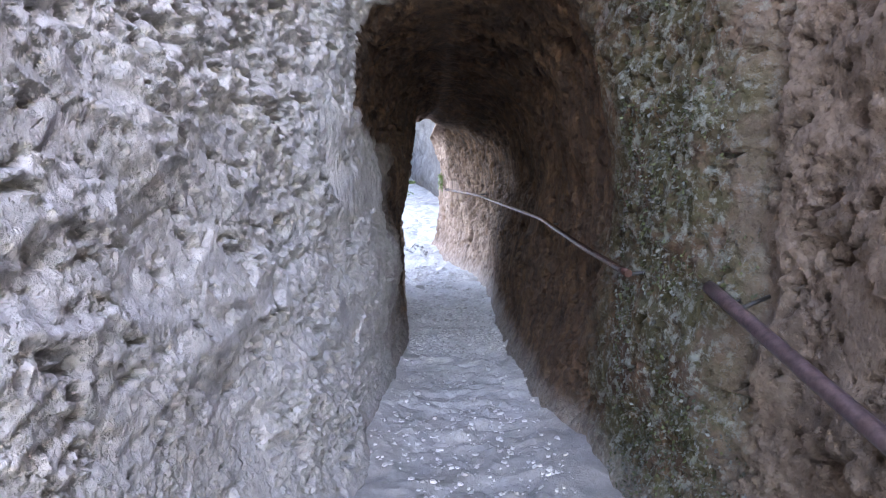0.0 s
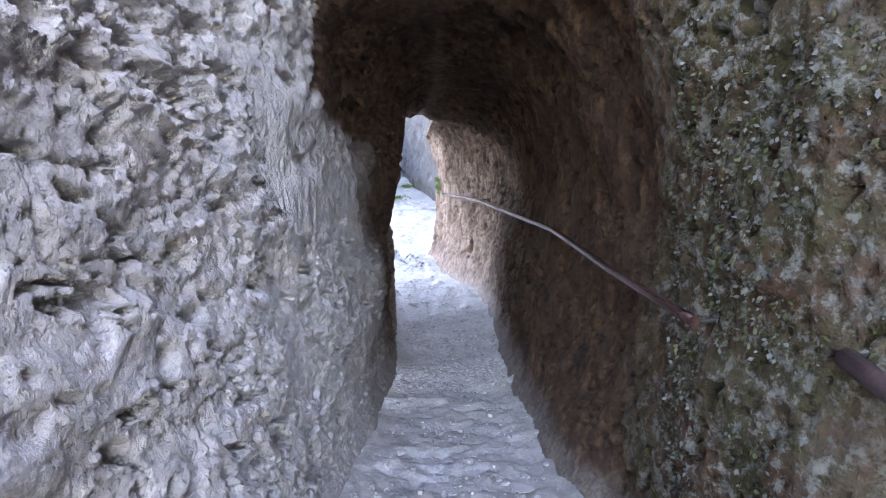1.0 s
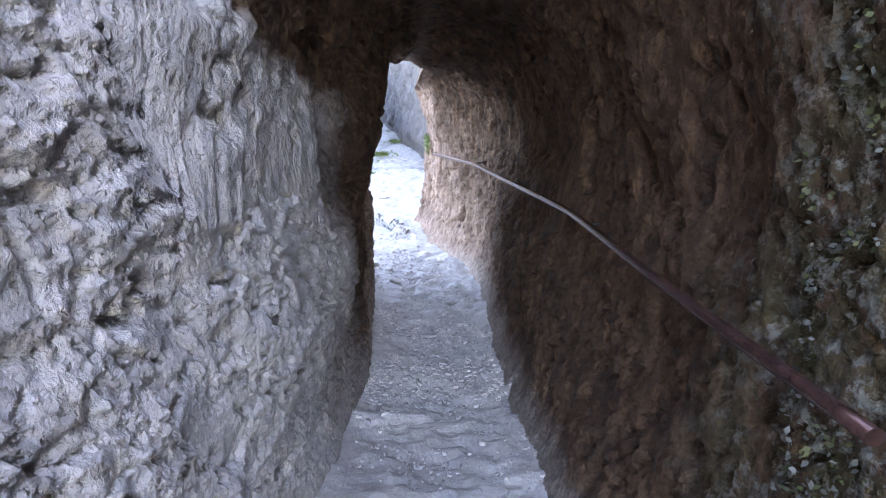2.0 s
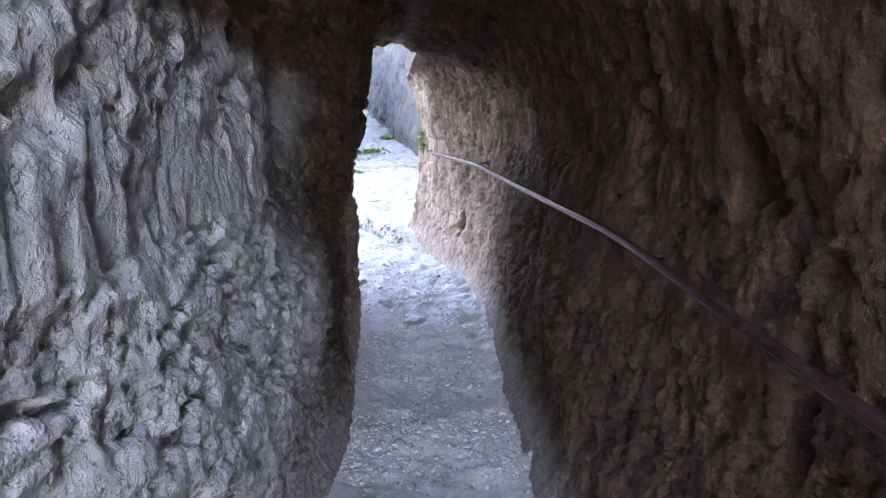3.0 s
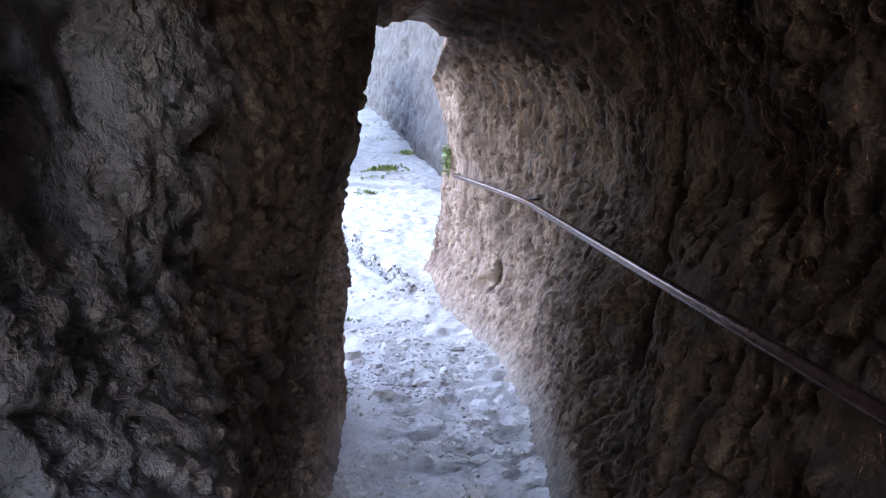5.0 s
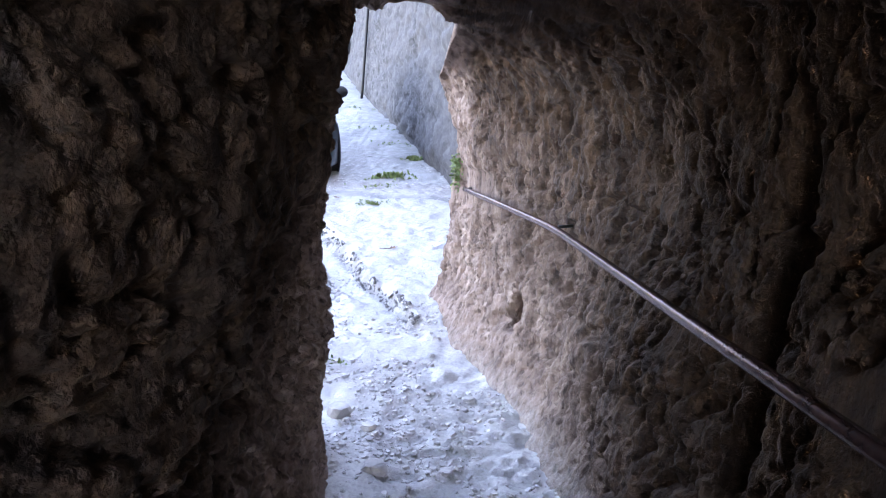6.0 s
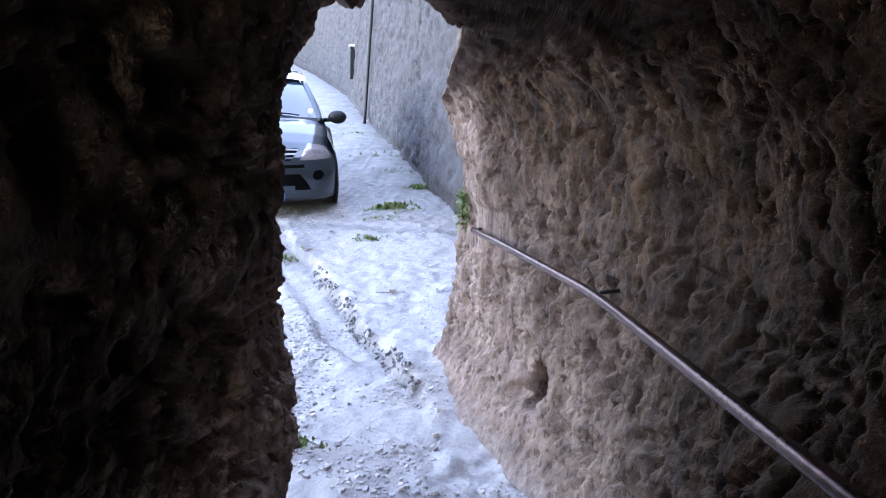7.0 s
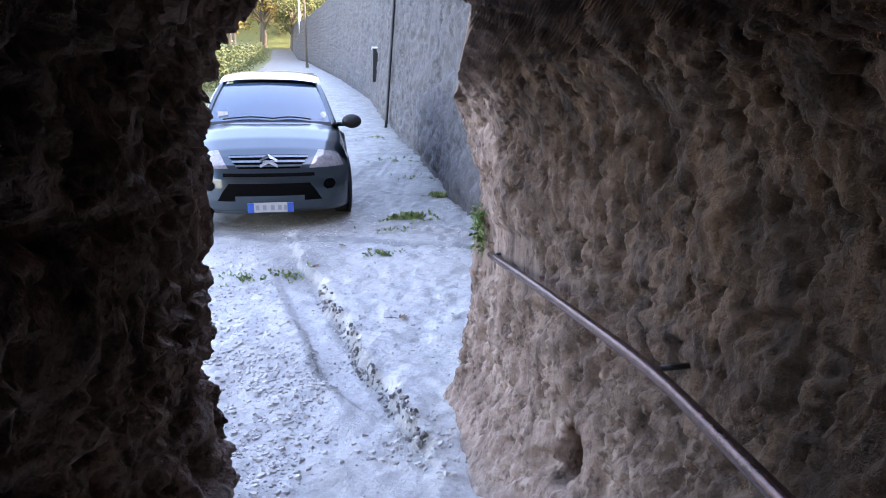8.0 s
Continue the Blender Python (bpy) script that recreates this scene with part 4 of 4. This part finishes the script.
def ground_weed(x, y, radius, count, size, seed, label):
    rng = random.Random(seed)
    z = float(full_ground_height(np.array([x]), np.array([y]))[0])
    verts, faces = [], []
    for _ in range(count):
        a, r = rng.uniform(0, 6.28), radius * abs(rng.gauss(0, 0.55))
        cx, cy = r * math.cos(a) * 1.5, r * math.sin(a) * 0.7
        zz = float(full_ground_height(np.array([x + cx]), np.array([y + cy]))[0]) - z
        v, f = leaf_cloud([(cx, cy, zz + 0.008)], 3, (0.015, 0.015, 0.008), size, rng, 0.5)
        k = len(verts)
        verts += v
        faces += [tuple(i + k for i in q) for q in f]
    ob = new("weed", leaf_mesh("weed", verts, faces, GREEN))
    ob.location = (x, y, z)
    tagged(ob, label, "weed", kind="stuff")


ground_weed(-0.95, 12.5, 0.20, 70, 0.06, 3, "low green leafy weed on the pale ground")
ground_weed(-0.72, 13.55, 0.12, 50, 0.05, 4, "small green weed at the foot of the stone wall")
ground_weed(-2.05, 10.65, 0.24, 45, 0.03, 5, "sparse low grass tuft on the trodden ground")
ground_weed(-1.75, 10.75, 0.16, 35, 0.03, 6, "sparse low grass tuft on the trodden ground")
ground_weed(-0.98, 11.0, 0.10, 40, 0.03, 7, "sparse low grass tuft on the trodden ground")
ground_weed(-0.82, 7.75, 0.10, 70, 0.03, 8, "small grass tuft beside the rock")
ground_weed(-1.05, 11.95, 0.22, 20, 0.03, 9, "flat creeping weed in a ground crack")
ground_weed(-1.7, 16.0, 0.5, 40, 0.03, 10, "sparse low grass on the lane's edge")
ground_weed(-2.5, 18.6, 0.6, 40, 0.03, 11, "sparse low grass on the lane's edge")
ground_weed(-1.25, 14.6, 0.3, 25, 0.03, 12, "sparse low grass on the lane's edge")


def rock_fern():
    rng = random.Random(21)
    centres = [(rng.gauss(0, 0.02), rng.gauss(0, 0.03), rng.uniform(-0.06, 0.14)) for _ in range(16)]
    verts, faces = leaf_cloud(centres, 24, (0.016, 0.02, 0.02), 0.024, rng, -0.3)
    ob = new("fern", leaf_mesh("fern", verts, faces, FERN))
    ob.location = (-0.045, 8.56, 0.965)
    tagged(ob, "small green fern growing from the rock by the rail", "fern", kind="stuff")


rock_fern()


def wall_tufts():
    """Small grey-green tufts clinging to the damp rock by the mouth."""
    me = wr.data
    n = len(me.vertices)
    co, no = np.empty(n * 3, np.float32), np.empty(n * 3, np.float32)
    me.vertices.foreach_get("co", co)
    me.vertices.foreach_get("normal", no)
    co, no = co.reshape(-1, 3), no.reshape(-1, 3)
    rng = np.random.RandomState(17)
    y, z = co[:, 1], co[:, 2]
    clump = fbm(y * 5, z * 4, y * 0, 3, 0.6, 95) + 0.25 * smooth(1.2, 0.4, z)
    lean = y - 0.10 * (z - 1.0)
    pick = np.where((lean > 1.92) & (lean < 2.75) & (z > 0.0) & (z < 2.6) & (clump > 0.12))[0]
    pick = rng.permutation(pick)[:2800]
    for tone, name, lo, hi in ((0, "grey-green lichen", (0.06, 0.072, 0.062), (0.15, 0.16, 0.145)), (1, "dark green moss", (0.018, 0.026, 0.008), (0.07, 0.085, 0.028))):
        r2 = random.Random(5 + tone)
        verts, faces = [], []
        for i in pick[tone::2]:
            p, nn = Vector(co[i]), Vector(no[i])
            if nn.x > 0:
                nn = -nn
            for _ in range(2):
                d = (nn * r2.uniform(0.2, 0.9) + Vector((0, r2.uniform(-0.7, 0.7), r2.uniform(-1.2, 0.3)))).normalized()
                w = d.cross(Vector((r2.uniform(-1, 1), r2.uniform(-1, 1), 0.4))).normalized()
                size = r2.uniform(0.008, 0.020)
                k = len(verts)
                q = p + Vector((0, r2.uniform(-0.01, 0.01), r2.uniform(-0.01, 0.01)))
                verts += [q, q + d * size * 0.5 + w * size * 0.32, q + d * size, q + d * size * 0.5 - w * size * 0.32]
                faces.append((k, k + 1, k + 2, k + 3))
        ob = new("lichen" if tone == 0 else "moss", leaf_mesh("tufts", verts, faces, leaf_material(name.replace(" ", "_"), lo, hi)))
        tagged(ob, name + " tufts clinging to the damp rock", "lichen" if tone == 0 else "moss", kind="stuff")


wall_tufts()


def dry_leaf(x, y, turn, size):
    bm = bmesh.new()
    rng = random.Random(int(x * 100))
    for k in range(5):
        a = -1.2 + 0.6 * k
        c, s = math.cos(a), math.sin(a)
        l = size * (1 - 0.12 * abs(k - 2))
        vs = [bm.verts.new(p) for p in ((0, 0, 0), (c * l * 0.5 - s * l * 0.16, s * l * 0.5 + c * l * 0.16, l * 0.16), (c * l, s * l, l * 0.28), (c * l * 0.5 + s * l * 0.16, s * l * 0.5 - c * l * 0.16, l * 0.16))]
        bm.faces.new(vs)
    st = tube([(0, 0, 0), (-size * 0.7, 0.01, 0.004), (-size * 1.4, -0.01, 0.012)], 0.003, 6)
    tmp = bpy.data.meshes.new("stem")
    st.to_mesh(tmp)
    st.free()
    bm.from_mesh(tmp)
    bpy.data.meshes.remove(tmp)
    ob = part("dry_leaf", bm, DRY)
    z = float(full_ground_height(np.array([x]), np.array([y]))[0])
    ob.matrix_world = pose(x, y, z + 0.006, 0, 0, turn)
    tagged(ob, "curled brown dead leaf with a stalk on the ground", "leaf")


dry_leaf(-0.62, 9.70, 20, 0.075)
dry_leaf(-1.42, 11.35, 130, 0.05)
dry_leaf(-1.50, 10.75, 70, 0.06)


# ---------------------------------------------------------------- loose stones
STONE = plain("loose_stone", (0.44, 0.42, 0.40), 0.75, 0, 0.25, 14, 0.004)


def stone_mesh(seed, sx, sy, sz):
    rng = random.Random(seed)
    bm = bmesh.new()
    bmesh.ops.create_icosphere(bm, subdivisions=2, radius=1)
    off = Vector((seed * 3.7, 0, 0))
    for v in bm.verts:
        f = 1 + 0.35 * noise.noise(v.co * 1.3 + off)
        v.co = Vector((v.co.x * sx * f, v.co.y * sy * f, max(-0.4, min(0.55, v.co.z * f)) * sz))
    return bm


for n_st, (x, y, sx, sy, sz) in enumerate([(0.23, 3.79, 0.085, 0.05, 0.03), (0.02, 4.35, 0.09, 0.045, 0.025), (0.10, 3.6, 0.02, 0.02, 0.02), (-0.24, 3.7, 0.02, 0.02, 0.025), (-0.10, 3.05, 0.055, 0.04, 0.018),
                                           (0.12, 2.95, 0.03, 0.02, 0.015), (0.32, 3.35, 0.05, 0.04, 0.02), (-0.02, 5.55, 0.05, 0.03, 0.02), (0.14, 6.2, 0.045, 0.03, 0.02), (-0.33, 6.75, 0.05, 0.04, 0.05),
                                           (-0.55, 7.15, 0.06, 0.05, 0.06), (-0.40, 7.05, 0.035, 0.03, 0.03), (0.30, 7.15, 0.03, 0.03, 0.02), (0.05, 7.4, 0.03, 0.025, 0.02)]):
    st = part("stone", stone_mesh(n_st + 1, sx, sy, sz), STONE)
    st.location = (x, y, float(full_ground_height(np.array([x]), np.array([y]))[0]) + sz * 0.25)
    tagged(st, "pale loose stone lying on the trodden floor", "stone", "loose stones on the floor")


def gravel():
    """Flat chips and pebbles strewn over the floor and the yard."""
    rng = np.random.RandomState(4)
    n = 24000
    y = np.concatenate([rng.uniform(2.0, 5.2, 2000), rng.uniform(4.6, 7.0, 4000), rng.uniform(6.5, 9.3, 9500), rng.uniform(9.0, 13.5, n - 15500)])
    x = np.where(y < 6.6, rng.uniform(-0.45, 0.5, n), rng.uniform(-1.6, 0.4, n))
    x = np.where(y > 9, rng.uniform(-2.6, 0.2, n), x)
    clump = fbm(x * 3, y * 3, x * 0, 2, 0.5, 71)
    keep = clump > -0.55 + 0.7 * rng.rand(n)
    x, y = x[keep], y[keep]
    z = full_ground_height(x, y)
    m = len(x)
    s = (0.0045 + 0.012 * rng.rand(m) ** 3.5) * np.where((slab_side(x, y) > -0.24) & (y > 8.5), 0.6, 1.0)
    ang = rng.uniform(0, 6.28, m)
    ring = np.array([(math.cos(a), math.sin(a)) for a in np.linspace(0, 2 * math.pi, 6, endpoint=False)])
    jit = 0.7 + 0.6 * rng.rand(m, 6)
    c, sn = np.cos(ang)[:, None], np.sin(ang)[:, None]
    rx, ry = ring[None, :, 0] * jit * 1.35, ring[None, :, 1] * jit
    px, py = rx * c - ry * sn, rx * sn + ry * c
    V = np.zeros((m, 12, 3))
    V[:, :6, 0], V[:, :6, 1] = x[:, None] + px * s[:, None], y[:, None] + py * s[:, None]
    V[:, :6, 2] = (z - 0.003)[:, None]
    V[:, 6:, 0], V[:, 6:, 1] = x[:, None] + px * s[:, None] * 0.7, y[:, None] + py * s[:, None] * 0.7
    tilt = rng.uniform(-0.25, 0.25, (m, 1))
    V[:, 6:, 2] = (z + s * (0.35 + 0.4 * rng.rand(m)))[:, None] + tilt * px * s[:, None]
    faces = []
    base = [tuple(range(6, 12))] + [(i, (i + 1) % 6, 6 + (i + 1) % 6, 6 + i) for i in range(6)]
    for i in range(m):
        faces += [tuple(12 * i + k for k in f) for f in base]
    me = bpy.data.meshes.new("gravel")
    me.from_pydata(V.reshape(-1, 3).tolist(), [], faces)
    me.materials.append(GRAVEL)
    ob = new("gravel", me)
    tagged(ob, "pale stone chips and pebbles strewn over the ground", "gravel", kind="stuff")


GRAVEL = leaf_material("gravel_chips", (0.30, 0.285, 0.27), (0.60, 0.58, 0.55))
gravel()


def slab_rubble():
    """Dark broken lumps along the ragged edge of the old slab."""
    rng = random.Random(77)
    bm = bmesh.new()
    for i in range(460):
        y = 8.3 + 2.2 * rng.random()
        off = -0.02 + rng.gauss(0, 0.016)
        x = -0.28 - (y - 8.27) * 0.508
        x += (off - float(slab_side(np.array([x]), np.array([y]))[0])) / 0.891
        z = float(full_ground_height(np.array([x]), np.array([y]))[0])
        r = 0.005 + 0.016 * rng.random() ** 2.5
        m = Matrix.Translation((x, y, z)) @ Euler((rng.random() * 6, rng.random() * 6, rng.random() * 6)).to_matrix().to_4x4() @ Matrix.Diagonal((r, r * rng.uniform(0.5, 1), r * rng.uniform(0.4, 0.8), 1))
        new_v = bmesh.ops.create_icosphere(bm, subdivisions=1, radius=1.0, matrix=m)["verts"]
        for v in new_v:
            v.co += Vector((rng.uniform(-1, 1), rng.uniform(-1, 1), rng.uniform(-1, 1))) * r * 0.32
    ob = part("rubble", bm, RUBBLE)
    tagged(ob, "dark broken concrete lumps along the slab's edge", "rubble", kind="stuff")


RUBBLE = plain("broken_concrete", (0.17, 0.165, 0.165), 0.9, 0, 0.4, 25, 0.004)
slab_rubble()


# ---------------------------------------------------------------- far end of the lane
def hedge():
    rng = random.Random(31)
    centres = []
    for i in range(260):
        y = 27 + 75 * (i / 260) ** 1.2
        x = -0.6 - 0.335 * y - 1.2 - rng.uniform(0, 1.4)
        for h in (0.3, 0.8, 1.3):
            centres.append((x + rng.uniform(-0.4, 0.4), y, float(ground_height(x, y)) + h + rng.uniform(-0.25, 0.25)))
    v, f = leaf_cloud(centres, 36, (0.4, 0.4, 0.25), 0.17, rng)
    ob = new("hedge", leaf_mesh("hedge", v, f, OLIVE))
    tagged(ob, "long trimmed green hedge beside the lane", "hedge")


hedge()


def tree(x, y, height, mat, seed, label):
    rng = random.Random(seed)
    root = new("tree")
    root.location = (x, y, float(ground_height(x, y)) - 0.1)
    tagged(root, label, "tree", "trees beyond the hedge")
    h = height
    trunk = [(0, 0, 0), (0.1, 0.05, h * 0.25), (0.0, 0.1, h * 0.5), (0.15, 0, h * 0.8)]
    part("trunk", tube(trunk, [h * 0.03, h * 0.024, h * 0.016, h * 0.006], 8), BARK, root)
    centres = []
    for i in range(9):
        a, t = rng.uniform(0, 6.28), rng.uniform(0.3, 0.75)
        r = h * rng.uniform(0.18, 0.34)
        tip = (r * math.cos(a), r * math.sin(a), h * (t + rng.uniform(0.1, 0.25)))
        mid = (tip[0] * 0.5, tip[1] * 0.5, h * t + 0.4 * (tip[2] - h * t))
        part("limb", tube([(0, 0, h * t * 0.8), mid, tip], [h * 0.012, h * 0.008, h * 0.003], 6), BARK, root)
        for _ in range(7):
            q = rng.uniform(0.5, 1.15)
            centres.append((tip[0] * q + rng.gauss(0, h * 0.05), tip[1] * q + rng.gauss(0, h * 0.05), mid[2] + (tip[2] - mid[2]) * q + rng.gauss(0, h * 0.05)))
    for _ in range(14):
        centres.append((rng.gauss(0, h * 0.08), rng.gauss(0, h * 0.08), h * rng.uniform(0.6, 1.0)))
    v, f = leaf_cloud(centres, 65, (h * 0.045, h * 0.045, h * 0.035), h * 0.03, rng)
    crown = new("crown", leaf_mesh("crown", v, f, mat))
    crown.parent = root
    return root


for x, y, h, mat, seed, label in [(-26, 62, 9, AUTUMN, 41, "tall tree with yellow autumn leaves"), (-31, 72, 11, AUTUMN, 42, "broad tree with yellow autumn leaves"), (-24, 50, 6, OLIVE, 43, "low tree with olive green leaves"),
                                  (-37, 92, 13, OLIVE, 44, "tall tree with green leaves beyond the hedge"), (-33, 84, 12, AUTUMN, 45, "tall tree with yellow autumn leaves"), (-45, 100, 14, AUTUMN, 46, "broad tree with yellow autumn leaves"),
                                  (-31, 101, 12, OLIVE, 53, "tall tree with olive green leaves at the lane's end"), (-38, 108, 15, AUTUMN, 54, "tall tree with yellow autumn leaves"), (-21.5, 44, 5, AUTUMN, 50, "low tree with yellow autumn leaves"), (-29, 58, 8, OLIVE, 51, "tree with olive green leaves beyond the hedge"), (-36, 78, 11, OLIVE, 52, "tree with olive green leaves beyond the hedge"), (-33, 112, 14, OLIVE, 47, "tall tree with green leaves beyond the hedge"), (-42, 118, 15, OLIVE, 48, "broad tree with olive green leaves"), (-27, 120, 15, AUTUMN, 49, "tall tree with yellow autumn leaves")]:
    tree(x, y, h, mat, seed, label)


def far_woods():
    """The wooded slope that closes the view beyond the lane."""
    rng = random.Random(91)
    for mat, word, n in ((AUTUMN, "yellow", 560), (OLIVE, "olive green", 520)):
        centres = []
        for _ in range(n):
            x, y = rng.uniform(-95, 10), rng.uniform(122, 165)
            centres.append((x, y, float(ground_height(x, y)) + rng.uniform(-1, 9) + 3 * math.sin(x * 0.4)))
        v, f = leaf_cloud(centres, 34, (1.6, 1.6, 1.3), 0.95, rng)
        ob = new("woods", leaf_mesh("woods", v, f, mat))
        tagged(ob, "far wooded slope with " + word + " leaves", "woods", kind="stuff")


far_woods()


def lane_pole(x, y, height, radius, mat, label):
    z = float(ground_height(x, y)) - 0.2
    root = new("pole")
    root.location = (x, y, z)
    tagged(root, label, "pole")
    part("shaft", tube([(0, 0, 0), (0, 0, height * 0.5), (0, 0, height)], [radius, radius * 0.85, radius * 0.6], 10), mat, root)
    part("foot", tube([(0, 0, 0), (0, 0, 0.5)], radius * 1.5, 10), mat, root)


lane_pole(-26.4, 90.0, 9.0, 0.16, WHITE, "tall white metal pole beside the lane")
lane_pole(-16.5, 60.0, 8.0, 0.09, BARK, "thin brown wooden pole beside the wall")
